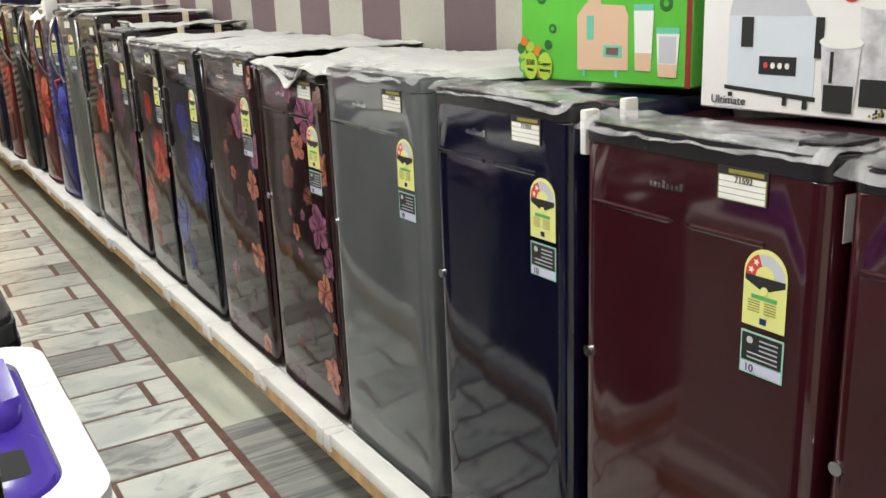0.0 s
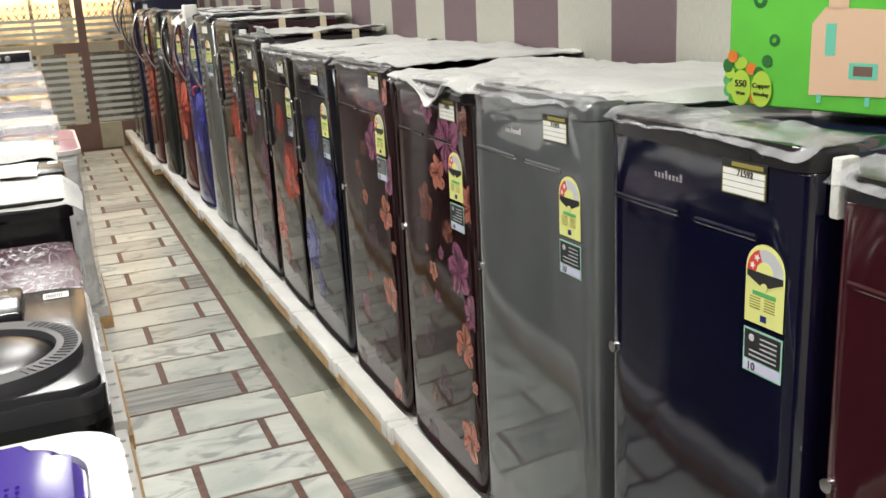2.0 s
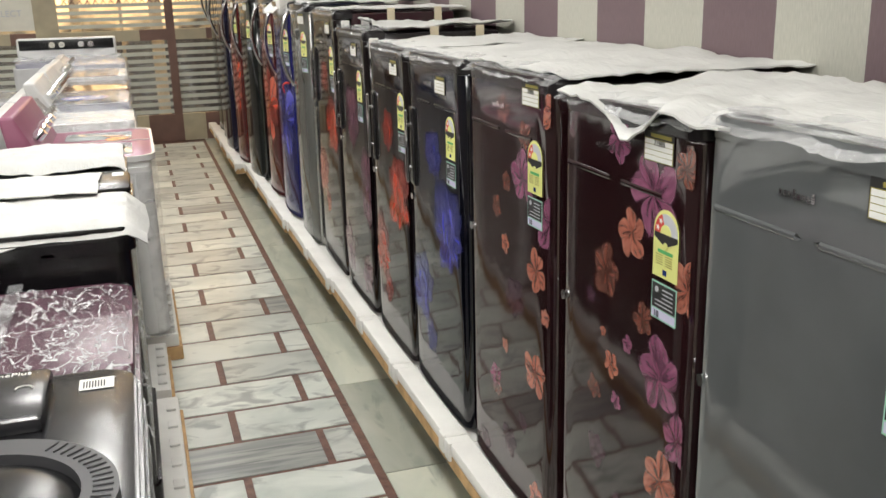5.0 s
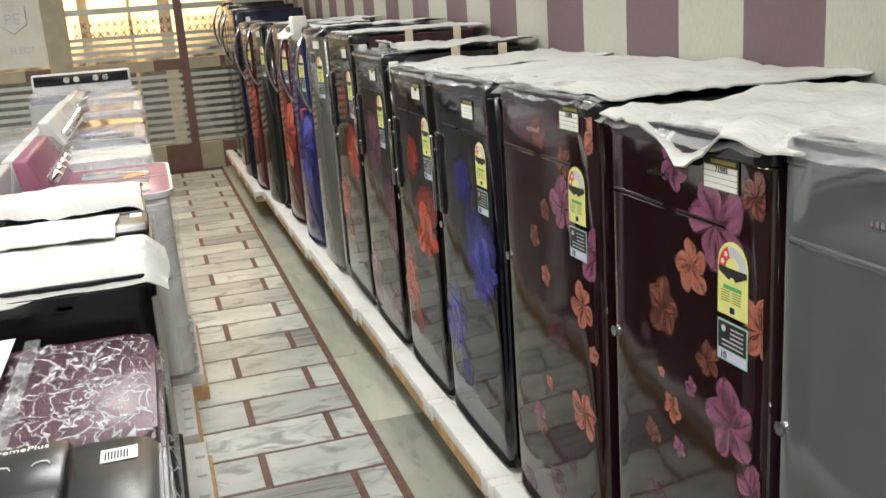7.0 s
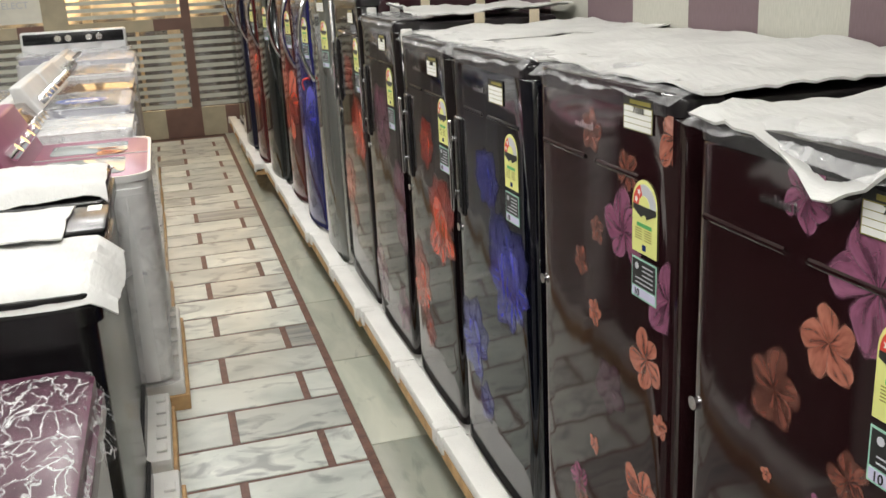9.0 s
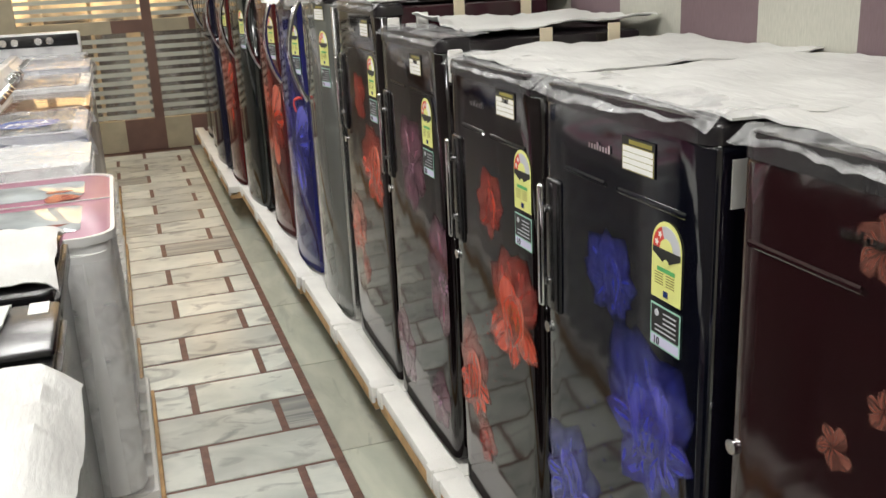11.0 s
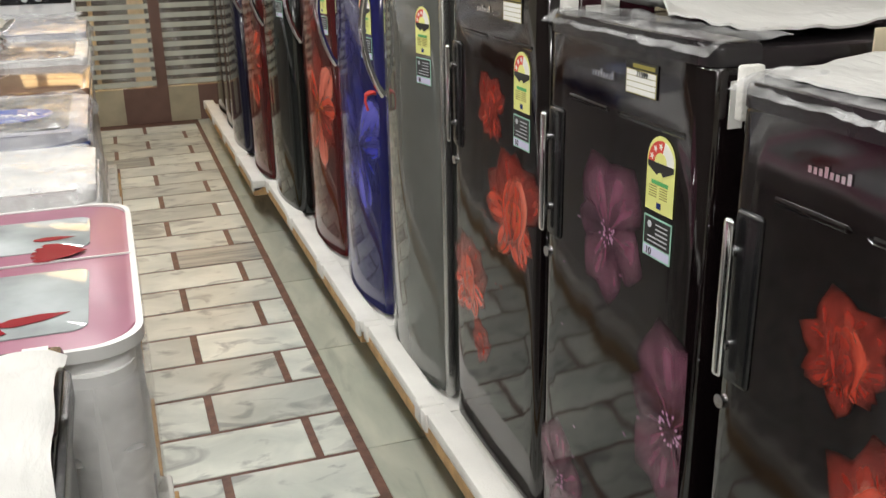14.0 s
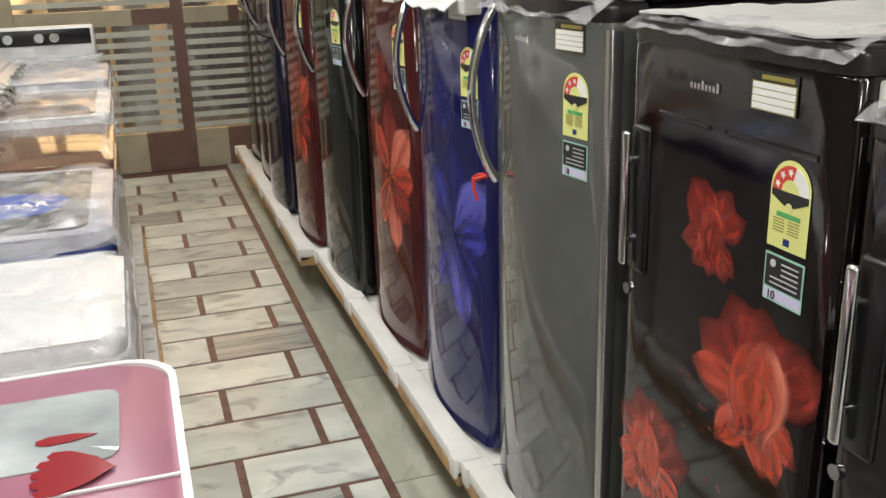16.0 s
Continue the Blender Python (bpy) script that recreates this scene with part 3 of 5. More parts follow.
def blossom(front, parent, a, z, size, material, rng, petals=5, fat=0.62, turn=0.0, centre=None, bend=0.12):
    for k in range(petals):
        ang = math.degrees(turn) + 360 * k / petals + rng.uniform(-9, 9)
        one_petal(front, parent, a, z, ang, size * rng.uniform(0.85, 1.15), fat, material, k, rng, bend, 1.45)
    if centre:
        stamens(front, parent, a, z, size * 0.2, centre, rng)


def energy_label(front, parent, a, z, h=0.125, w=0.079, stars=2):
    """Arched paper energy label; a and z are its lower near corner."""
    arc = [(a, z), (a + w, z)] + [(a + w / 2 + w / 2 * math.cos(t), z + h - w / 2 + w / 2 * math.sin(t)) for t in (math.pi * k / 12 for k in range(13))]
    lab = part("energy_label", flat_shape(front, arc, 0.0022), M_YELLOW, parent, "arched yellow energy label with star rating", False)
    cx, cz = a + w / 2, z + h - w / 2 - 0.004
    def fan(t0, t1, r, m, out, r0=0.0):
        pts = [(cx + r0 * math.cos(t1), cz + r0 * math.sin(t1)), (cx + r0 * math.cos(t0), cz + r0 * math.sin(t0))] if r0 else [(cx, cz)]
        pts += [(cx + r * math.cos(t), cz + r * math.sin(t)) for t in (t0 + (t1 - t0) * k / 6 for k in range(7))]
        part("dial_sector", flat_shape(front, pts, out), m, lab, smooth=False)
    split = math.pi * (0.62 if stars == 2 else 0.42)
    fan(math.pi - split, math.pi, w * 0.46, M_GREYPR if stars == 2 else M_PAPER, 0.0028)
    fan(0.0, math.pi - split, w * 0.46, M_REDP, 0.0028)
    fan(0.0, math.pi, w * 0.22, M_YELLOW, 0.0033)
    for k in range(stars):
        t = (math.pi - split) * (k + 0.5) / stars
        sx, sz = cx + w * 0.34 * math.cos(t), cz + w * 0.34 * math.sin(t)
        pts = [(sx + (0.006 if i % 2 else 0.0026) * math.cos(i * math.pi / 5), sz + (0.006 if i % 2 else 0.0026) * math.sin(i * math.pi / 5)) for i in range(10)]
        part("star", flat_shape(front, pts, 0.0034), M_PAPER, lab, smooth=False)
    part("title_band", flat_shape(front, [(a + 0.003, cz), (a + w - 0.003, cz), (a + w - 0.003, cz - 0.009), (cx + 0.010, cz - 0.020), (cx - 0.010, cz - 0.020), (a + 0.003, cz - 0.009)], 0.0028), M_INK, lab, smooth=False)
    part("emblem", flat_shape(front, [(cx + 0.007 * math.cos(k * 0.628), cz - 0.021 + 0.006 * math.sin(k * 0.628)) for k in range(10)], 0.0034), M_YELLOW, lab, smooth=False)
    part("green_band", flat_shape(front, [(a + 0.016, z + 0.045), (a + w - 0.016, z + 0.045), (a + w - 0.016, z + 0.0515), (a + 0.016, z + 0.0515)], 0.0028), M_GREEN, lab, smooth=False)
    for k in range(5):
        for s in (0, 1):
            b0 = a + 0.017 + s * 0.03
            zz = z + 0.0405 - k * 0.0042
            part("text_bar", flat_shape(front, [(b0, zz), (b0 + 0.022, zz), (b0 + 0.022, zz + 0.0014), (b0, zz + 0.0014)], 0.0028), M_GOLD, lab, smooth=False)
    part("seal", flat_shape(front, [(cx - 0.006, z + 0.006), (cx + 0.006, z + 0.006), (cx + 0.006, z + 0.016), (cx - 0.006, z + 0.016)], 0.0028), M_NAVYW, lab, smooth=False)


def info_label(front, parent, a, z, h=0.07, w=0.08, foot=True):
    q = lambda a0, a1, z0, z1: [(a0, z0), (a1, z0), (a1, z1), (a0, z1)]
    lab = part("feature_label", flat_shape(front, q(a, a + w, z, z + h), 0.0022), M_TEAL, parent, "dark feature sticker with pale lower band", False)
    z1 = z + (0.021 if foot else 0.004)
    part("dark_field", flat_shape(front, q(a + 0.003, a + w - 0.003, z1, z + h - 0.003), 0.0028), M_INK, lab, smooth=False)
    if foot:
        part("pale_band", flat_shape(front, q(a + 0.003, a + w - 0.003, z + 0.003, z + 0.018), 0.0028), M_SHIMMER, lab, smooth=False)
    part("icon", flat_shape(front, [(a + w - 0.018 + 0.006 * math.cos(k * 0.785), z + h - 0.014 + 0.006 * math.sin(k * 0.785)) for k in range(8)], 0.0034), M_GREYPR, lab, smooth=False)
    for k in range(5):
        zz = z + h - 0.012 - k * 0.0078
        part("text_bar", flat_shape(front, q(a + 0.01, a + (0.044 if k < 3 else 0.066), zz, zz + 0.002), 0.0034), M_GREYPR, lab, smooth=False)
    if foot:
        letters("10", 0.018, front_pose(front, a + w - 0.018, z + 0.004, 0.003), M_INK, lab)


def front_pose(front, a, z, out):
    p = front.at(a, z, out)
    return Matrix.Translation(p) @ Matrix(((0, 0, -1, 0), (-1, 0, 0, 0), (0, 1, 0, 0), (0, 0, 0, 1)))


def price_label(front, parent, a, z, w=0.096, h=0.054, number=""):
    q = lambda a0, a1, z0, z1: [(a0, z0), (a1, z0), (a1, z1), (a0, z1)]
    lab = part("price_label", flat_shape(front, q(a, a + w, z, z + h), 0.0022), M_INK, parent, "white price card with black and gold heading", False)
    part("rim", flat_shape(front, q(a + 0.002, a + w - 0.002, z + 0.001, z + h - 0.0135), 0.0026), M_GOLD, lab, smooth=False)
    part("heading_bar", flat_shape(front, q(a + 0.008, a + w - 0.022, z + h - 0.0105, z + h - 0.004), 0.0028), M_GOLD, lab, smooth=False)
    for k in range(4):
        z0 = z + 0.0025 + k * 0.0095
        part("card_line", flat_shape(front, q(a + 0.004, a + w - 0.004, z0, z0 + 0.0082), 0.0031), M_PAPER, lab, smooth=False)
    if number:
        letters(number, 0.014, front_pose(front, a + w * 0.46, z + 0.03, 0.0036), M_INK, lab, "handwritten_number")


def fridge(y_far, width, x, top, door_mat, body_mat, label, design=None, handle="", bow=0.004, base=0.205, stars=2, number="", recess=True, labels=True, depth=0.56, seed=1, tags=(0.036, 0.275, 0.08, 0.088), second_door=0.0):
    """x: the door's face; the near edge lies at y_far - width."""
    rng = random.Random(seed)
    t = thing("refrigerator", x, y_far - width, base, label, "refrigerator", "refrigerators along the striped wall")
    h = top - base
    fr = Front(width, bow)
    part("body", box(0.075, depth, 0.004, width - 0.004, 0, h - 0.012, 0.012), body_mat, t)
    # door as a swept outline with soft upright corners
    out = []
    r = 0.03
    n = 14
    for k in range(n + 1):
        a = width * k / n
        edge = min(a, width - a)
        dx = 0 if edge >= r else r - math.sqrt(max(r * r - (r - edge) ** 2, 0))
        out.append((fr.at(a, 0).x + dx, a))
    for a in (0.005, 0.012, 0.02):
        for side in (a, width - a):
            out.append((fr.at(side, 0).x + r - math.sqrt(max(r * r - (r - a) ** 2, 0)), side))
    out = sorted(out, key=lambda p: p[1]) + [(0.062, width), (0.062, 0)]
    splits = ((0.02, h - 0.035),) if not second_door else ((0.02, second_door - 0.005), (second_door + 0.005, h - 0.035))
    for z0, z1 in splits:
        door = part("door", prism(out, z0, z1, 0.006, 2), door_mat, t)
    part("gasket", box(0.062, 0.075, 0.012, width - 0.012, 0.02, h - 0.04), M_BLACK, t, smooth=False)
    part("top_cap", prism([(px - 0.002 if px < 0.05 else px + 0.02, py) for px, py in out], h - 0.035, h, 0.012), M_CAP if "grey" not in label else door_mat, t)
    if seed < 4:
        part("hinge_cover", box(0.03, 0.13, 0.02, 0.085, h, h + 0.014, 0.005), M_BLACK, t)
    # clear film gathered over the top edge
    part("packing_film", crumpled(-0.012 - bow, 0.13, -0.004, width + 0.004, h + 0.001, 0.014, seed, 14, 34, lambda px, py: -0.016 * max(0, (0.012 - px) / 0.024), 0.001, 12, 0.012), M_FILM, t, "crumpled clear packing film")
    if recess:
        lo, hi = (0.2, 0.94) if handle == "" else (0.1, 0.8)
        bm = tube([fr.at(width * (lo + (hi - lo) * k / 8), h - 0.145, -0.0035) for k in range(9)], 0.0065, 10)
        part("pressed_line", bm, door_mat, t)
    if labels:
        la, ldz, pa, pdz = tags
        energy_label(fr, t, la, h - ldz, stars=stars)
        info_label(fr, t, la - 0.001, h - ldz - 0.08)
        price_label(fr, t, pa, h - pdz, number=number)
        for k in range(8):
            b0 = 0.272 + k * 0.0098
            tall = 0.014 if k in (0, 4) else 0.009
            part("badge_letter", strip(fr, b0, b0 + 0.0065, h - 0.092, h - 0.092 + tall, 0.0022, 1, 0.003), M_CHROME, t, smooth=False)
    if seed in (2, 3, 8, 10):
        part("edge_sticker", box(0.032, 0.056, -0.0012, 0.0006, h - 0.125, h - 0.055), M_PAPER, t, "white barcode sticker", False)
    part("side_sticker", box(0.09, 0.125, 0.0025, 0.0045, h - 0.17, h - 0.06), M_PAPER, t, "white barcode sticker", False)
    if handle == "":
        part("lock", cyl((0.004, width - 0.022, h - 0.445), (-0.006, width - 0.022, h - 0.445), 0.011), M_CHROME, t, "round chrome lock")
    elif handle == "bar":
        z0, z1 = h - 0.432, h - 0.187
        a = width - 0.048
        pk = part("handle_pocket", box(-0.009, 0.02, a - 0.035, a + 0.022, z0 - 0.008, z1 + 0.012, 0.008, 3), M_BLACK, t)
        hd = part("handle", box(-0.026, -0.014, a + 0.006, a + 0.026, z0, z1, 0.007, 3), M_CHROME, t, "chrome bar handle")
        for zz in (z0 + 0.05, z1 - 0.05):
            part("handle_stud", cyl((-0.016, a + 0.014, zz), (-0.002, a + 0.014, zz), 0.008), M_CHROME, hd)
        part("lock", cyl((0.004, a + 0.025, z0 - 0.05), (-0.006, a + 0.025, z0 - 0.05), 0.011), M_CHROME, t, "round chrome lock")
    elif handle == "arch":
        z0, z1 = h - 0.44, h - 0.03
        a = width - 0.05
        pts = [(-0.012 - 0.062 * math.sin(math.pi * k / 14) ** 0.8, a + 0.012, z0 + (z1 - z0) * k / 14) for k in range(15)]
        part("handle", tube(pts, 0.011, 10, None, 0.8), M_CHROME, t, "long bowed chrome handle")
    if design:
        design(fr, t, h, rng)
    return t


M_CAP = plain("black cap plastic", (0.02, 0.018, 0.02), 0.2, bump=0.1, bscale=20)
D_MAROON = wrapped("maroon gloss", (0.0372, 0.0062, 0.0099))
D_NAVY = wrapped("navy gloss", (0.0042, 0.0046, 0.0175))
D_GREY = wrapped("grey gloss", (0.105, 0.112, 0.115), 0.045)
D_DARKFLORAL = wrapped("dark wine gloss", (0.0186, 0.0062, 0.0074))
D_BLACKWINE = wrapped("black wine gloss", (0.0052, 0.0032, 0.0036))
D_BLACKBLUE = wrapped("black blue gloss", (0.0030, 0.0034, 0.0070))
D_SILVER = wrapped("silver gloss", (0.105, 0.11, 0.10), 0.04)
D_ARCHBLUE = wrapped("deep blue gloss", (0.0105, 0.0115, 0.085))
D_ARCHRED = wrapped("deep red gloss", (0.0620, 0.0074, 0.0074))
D_ARCHDARK = wrapped("green black gloss", (0.0062, 0.0087, 0.0081))
B_MAROON = plain("maroon side", (0.030, 0.008, 0.012), 0.09, tone=0.1)
B_NAVY = plain("navy side", (0.010, 0.011, 0.032), 0.09, tone=0.1)
B_GREY = plain("dark grey side", (0.05, 0.052, 0.055), 0.25, tone=0.1)
B_DARK = plain("dark side", (0.012, 0.009, 0.011), 0.22, tone=0.1)


# flower prints: across is measured from the near edge as a share of the width, z from the top
BLOSSOMS_A = ((0.50, 0.069, 0.050, 1), (0.25, 0.146, 0.082, 1), (0.39, 0.234, 0.056, 0), (0.58, 0.336, 0.060, 2), (0.02, 0.292, 0.060, 0), (0.70, 0.403, 0.022, 3), (0.29, 0.391, 0.036, 2), (0.40, 0.461, 0.022, 1), (0.52, 0.524, 0.030, 0), (0.17, 0.485, 0.082, 1), (0.66, 0.603, 0.030, 2), (0.47, 0.594, 0.022, 1), (0.59, 0.466, 0.014, 0), (0.06, 0.085, 0.04, 2), (0.14, 0.686, 0.060, 0), (0.04, 0.787, 0.022, 0), (0.43, 0.850, 0.055, 3), (0.12, 0.957, 0.066, 0), (0.65, 1.062, 0.050, 3), (0.63, 0.740, 0.040, 3), (0.05, 0.581, 0.050, 1), (0.60, 0.918, 0.030, 2))
BLOSSOMS_B = ((0.52, 0.092, 0.050, 2), (-0.01, 0.066, 0.056, 0), (0.27, 0.146, 0.040, 2), (0.29, 0.248, 0.070, 1), (0.48, 0.269, 0.030, 2), (0.61, 0.349, 0.035, 2), (0.02, 0.326, 0.072, 1), (0.14, 0.453, 0.056, 0), (0.50, 0.432, 0.028, 0), (0.38, 0.561, 0.060, 3), (0.05, 0.554, 0.026, 0), (0.15, 0.717, 0.064, 0), (0.63, 0.830, 0.045, 1), (0.50, 0.710, 0.022, 0), (0.45, 0.972, 0.050, 3), (0.14, 1.051, 0.050, 0), (0.80, 1.057, 0.040, 3), (0.62, 0.851, 0.040, 2), (0.29, 0.882, 0.030, 3))


def florals(rows):
    def design(fr, t, h, rng):
        kinds = (P_CORAL, P_MAUVE, P_CORAL_D, P_MAUVE_D)
        for a, dz, s, kind in rows:
            blossom(fr, t, a * fr.w, h - dz, s, kinds[kind], rng, 5, 0.86, rng.uniform(0, 6), None, rng.choice((-0.22, 0.22)))
    return design


def lotus_bloom(fr, t, a, z, s, main, deep, light, centre, rng):
    """A cupped bloom: deep outer petals spread wide, bright inner ones stand upright."""
    for k, (deg, ln, fat) in enumerate(((24, 1.0, 0.62), (156, 1.02, 0.6), (58, 1.1, 0.78), (122, 0.98, 0.8), (92, 1.0, 0.8), (-16, 0.98, 0.5), (196, 0.8, 0.52), (-50, 0.98, 0.56), (236, 0.8, 0.6), (272, 0.78, 0.66))):
        one_petal(fr, t, a, z, deg + rng.uniform(-14, 14), s * ln * rng.uniform(0.88, 1.1), fat, deep if k < 5 else main, k, rng, rng.uniform(-0.2, 0.2), 1.4)
    for k, (da, deg, ln, fat) in enumerate(((-0.30, 52, 0.95, 0.75), (0.32, 132, 0.9, 0.7), (-0.14, 76, 1.12, 0.72), (0.2, 100, 1.1, 0.7), (0.02, 88, 0.78, 0.9))):
        one_petal(fr, t, a + da * s, z - 0.45 * s, deg + rng.uniform(-10, 10), s * ln, fat, light if k < 3 else main, 11 + k, rng, rng.uniform(-0.14, 0.14), 1.35)
    if centre:
        stamens(fr, t, a, z - 0.02 * s, s * 0.16, centre, rng, 14)


def lotus(main, deep, light, centre):
    def design(fr, t, h, rng):
        w = fr.w
        lotus_bloom(fr, t, 0.49 * w, h - 0.31, 0.092, deep, deep, main, None, rng)
        lotus_bloom(fr, t, 0.25 * w, h - 0.525, 0.162, main, deep, light, centre, rng)
        lotus_bloom(fr, t, 0.77 * w, h - 0.78, 0.140, main, deep, light, centre, rng)
        lotus_bloom(fr, t, 0.62 * w, h - 0.93, 0.07, deep, deep, main, None, rng)
        for _ in range(16):
            blossom(fr, t, rng.uniform(0.35, 0.7) * w, h - rng.uniform(0.55, 0.74), 0.005, main, rng, 2, 0.9, 0)
    return design


def orchid(fr, t, h, rng):
    w = fr.w
    for ca, dz, s, turn in ((0.50, 0.367, 0.145, 0), (0.07, 0.64, 0.175, 8), (0.80, 0.98, 0.13, -30), (0.22, 1.02, 0.10, 40)):
        for k, (deg, ln, fat, m) in enumerate(((62, 1.1, 0.85, P_PURP), (116, 1.1, 0.9, P_PURP), (8, 0.8, 0.7, P_MAUVE_D), (190, 0.9, 0.85, P_PURP), (-52, 0.9, 0.75, P_PURP), (-98, 0.95, 0.7, P_PURP))):
            one_petal(fr, t, ca * w, h - dz, deg + turn, s * ln, fat, m, k, rng, rng.uniform(-0.12, 0.12), 1.5)
        stamens(fr, t, ca * w, h - dz, s * 0.15, P_PURP_L, rng, 26)
    for _ in range(8):
        blossom(fr, t, rng.uniform(0.2, 0.9) * w, h - rng.uniform(0.15, 0.95), 0.005, P_PURP_L, rng, 2, 0.9, 0)


def tall_flower(main, deep, light, centre):
    def design(fr, t, h, rng):
        w = fr.w
        blossom(fr, t, 0.40 * w, h - 0.32, 0.085, deep, rng, 6, 0.6, 1.2, main)
        for k, (deg, ln, fat, m) in enumerate(((95, 1.2, 0.5, deep), (50, 1.0, 0.56, main), (135, 1.05, 0.56, light), (178, 0.8, 0.6, main), (5, 0.8, 0.6, deep), (-58, 1.0, 0.52, main), (-100, 1.15, 0.5, light), (-140, 0.9, 0.5, deep))):
            one_petal(fr, t, 0.30 * w, h - 0.66, deg, 0.235 * ln, fat * 1.1, m, k, rng, rng.uniform(-0.1, 0.1), 1.3)
        stamens(fr, t, 0.30 * w, h - 0.66, 0.045, centre, rng, 22)
        blossom(fr, t, 0.72 * w, h - 0.86, 0.12, deep, rng, 6, 0.55, 0.4)
        blossom(fr, t, 0.62 * w, h - 0.50, 0.08, deep, rng, 5, 0.55, 0.9)
    return design


def roses(fr, t, h, rng):
    w = fr.w
    for a, dz, s in ((0.6, 0.36, 0.07), (0.75, 0.56, 0.06), (0.4, 0.46, 0.05), (0.5, 0.75, 0.06)):
        blossom(fr, t, a * w, h - dz, s, P_RED_D, rng, 7, 0.8, 0.3)
        blossom(fr, t, a * w, h - dz, s * 0.55, P_RED_D, rng, 5, 0.9, 0.8)
    for a, dz in ((0.5, 0.3), (0.3, 0.5), (0.7, 0.6), (0.85, 0.42)):
        blossom(fr, t, a * w, h - dz, 0.09, P_LEAF, rng, 3, 0.4, rng.uniform(0, 6))


P_LEAF = print_mat("dark teal leaf print", (0.009, 0.022, 0.020), (0.025, 0.054, 0.047))

fridge(0.777, 0.535, 1.10, 1.300, D_MAROON, B_MAROON, "maroon single-door refrigerator in clear packing film", seed=2)
fridge(1.330, 0.530, 1.10, 1.302, D_MAROON, B_MAROON, "maroon single-door refrigerator with a flat top", seed=3, number="71592", tags=(0.059, 0.275, 0.103, 0.088))
fridge(1.872, 0.500, 1.10, 1.325, D_NAVY, B_NAVY, "navy blue single-door refrigerator in packing film", seed=4, depth=0.45, number="71592")
fridge(2.468, 0.538, 1.10, 1.335, D_GREY, B_GREY, "grey single-door refrigerator in clear packing film", seed=5, number="71593")
fridge(3.005, 0.515, 1.10, 1.320, D_DARKFLORAL, B_DARK, "dark wine refrigerator with coral and mauve blossoms", florals(BLOSSOMS_A), seed=6, number="71593", tags=(0.042, 0.29, 0.068, 0.088))
fridge(3.605, 0.545, 1.10, 1.337, D_DARKFLORAL, B_DARK, "dark wine refrigerator printed with scattered blossoms", florals(BLOSSOMS_B), seed=7, number="71593", tags=(0.045, 0.269, 0.062, 0.07))
fridge(4.205, 0.545, 1.10, 1.336, D_BLACKBLUE, B_NAVY, "black refrigerator with blue flowers and bar handle", lotus(P_BLUE, P_BLUE_D, P_BLUE_L, P_BLUEC), "bar", seed=8, tags=(0.06, 0.288, 0.137, 0.107))
fridge(4.737, 0.505, 1.10, 1.336, D_BLACKWINE, B_DARK, "black refrigerator with red lotus flowers and bar handle", lotus(P_RED, P_RED_D, P_RED_L, P_GOLDC), "bar", seed=9, number="71602", tags=(0.025, 0.272, 0.094, 0.093))
fridge(5.345, 0.545, 1.10, 1.375, D_BLACKWINE, B_DARK, "black refrigerator with plum orchids and bar handle", orchid, "bar", seed=10, number="71599", stars=3, tags=(0.072, 0.281, 0.135, 0.104))
fridge(5.905, 0.545, 1.10, 1.440, D_BLACKWINE, B_MAROON, "taller black refrigerator with red lotus flowers", lotus(P_RED, P_RED_D, P_RED_L, P_GOLDC), "bar", seed=11, stars=3, tags=(0.058, 0.281, 0.1, 0.101))
fridge(6.545, 0.555, 1.10, 1.460, D_SILVER, B_DARK, "silver refrigerator with bowed handle and red ribbon", None, "arch", bow=0.035, seed=12, stars=3, recess=False, tags=(0.045, 0.257, 0.06, 0.095))
fridge(7.190, 0.590, 1.10, 1.470, D_ARCHBLUE, B_NAVY, "blue floral refrigerator with bowed chrome handle", tall_flower(P_BLUE, P_BLUE_D, P_BLUE_L, P_BLUEC), "arch", bow=0.04, seed=13, stars=3, recess=False)
fridge(7.860, 0.610, 1.10, 1.480, D_ARCHRED, B_DARK, "red floral refrigerator with bowed chrome handle", tall_flower(P_RED, P_RED_D, P_RED_L, P_GOLDC), "arch", bow=0.04, seed=14, stars=3, recess=False)
fridge(8.560, 0.640, 1.045, 1.490, D_ARCHDARK, B_DARK, "black refrigerator with dim roses and bowed handle", roses, "arch", bow=0.04, seed=15, stars=3, recess=False)
fridge(9.200, 0.590, 1.025, 1.500, D_ARCHRED, B_DARK, "dark red floral refrigerator with bowed handle", tall_flower(P_RED_D, P_RED_D, P_RED, P_GOLDC), "arch", bow=0.035, seed=16, recess=False)
fridge(9.850, 0.600, 0.985, 1.600, D_NAVY, B_NAVY, "tall navy double-door refrigerator with chrome handle", None, "arch", bow=0.03, seed=17, recess=False, labels=False, second_door=0.92)
fridge(10.450, 0.570, 1.01, 1.640, D_ARCHDARK, B_DARK, "tall black double-door refrigerator in film", None, "arch", bow=0.02, seed=18, recess=False, labels=False, second_door=0.95)
fridge(11.080, 0.580, 1.02, 1.680, D_BLACKWINE, B_DARK, "tall dark brown double-door refrigerator near the door", None, "arch", bow=0.02, seed=19, recess=False, labels=False, second_door=0.98)

silver = next(o for o in scene.objects if o.get("label", "").startswith("silver refrigerator"))
part("edge_trim", box(-0.003, 0.022, -0.024, 0.003, 0.02, 1.21, 0.003), M_STEEL, silver, "bright steel edge strip")
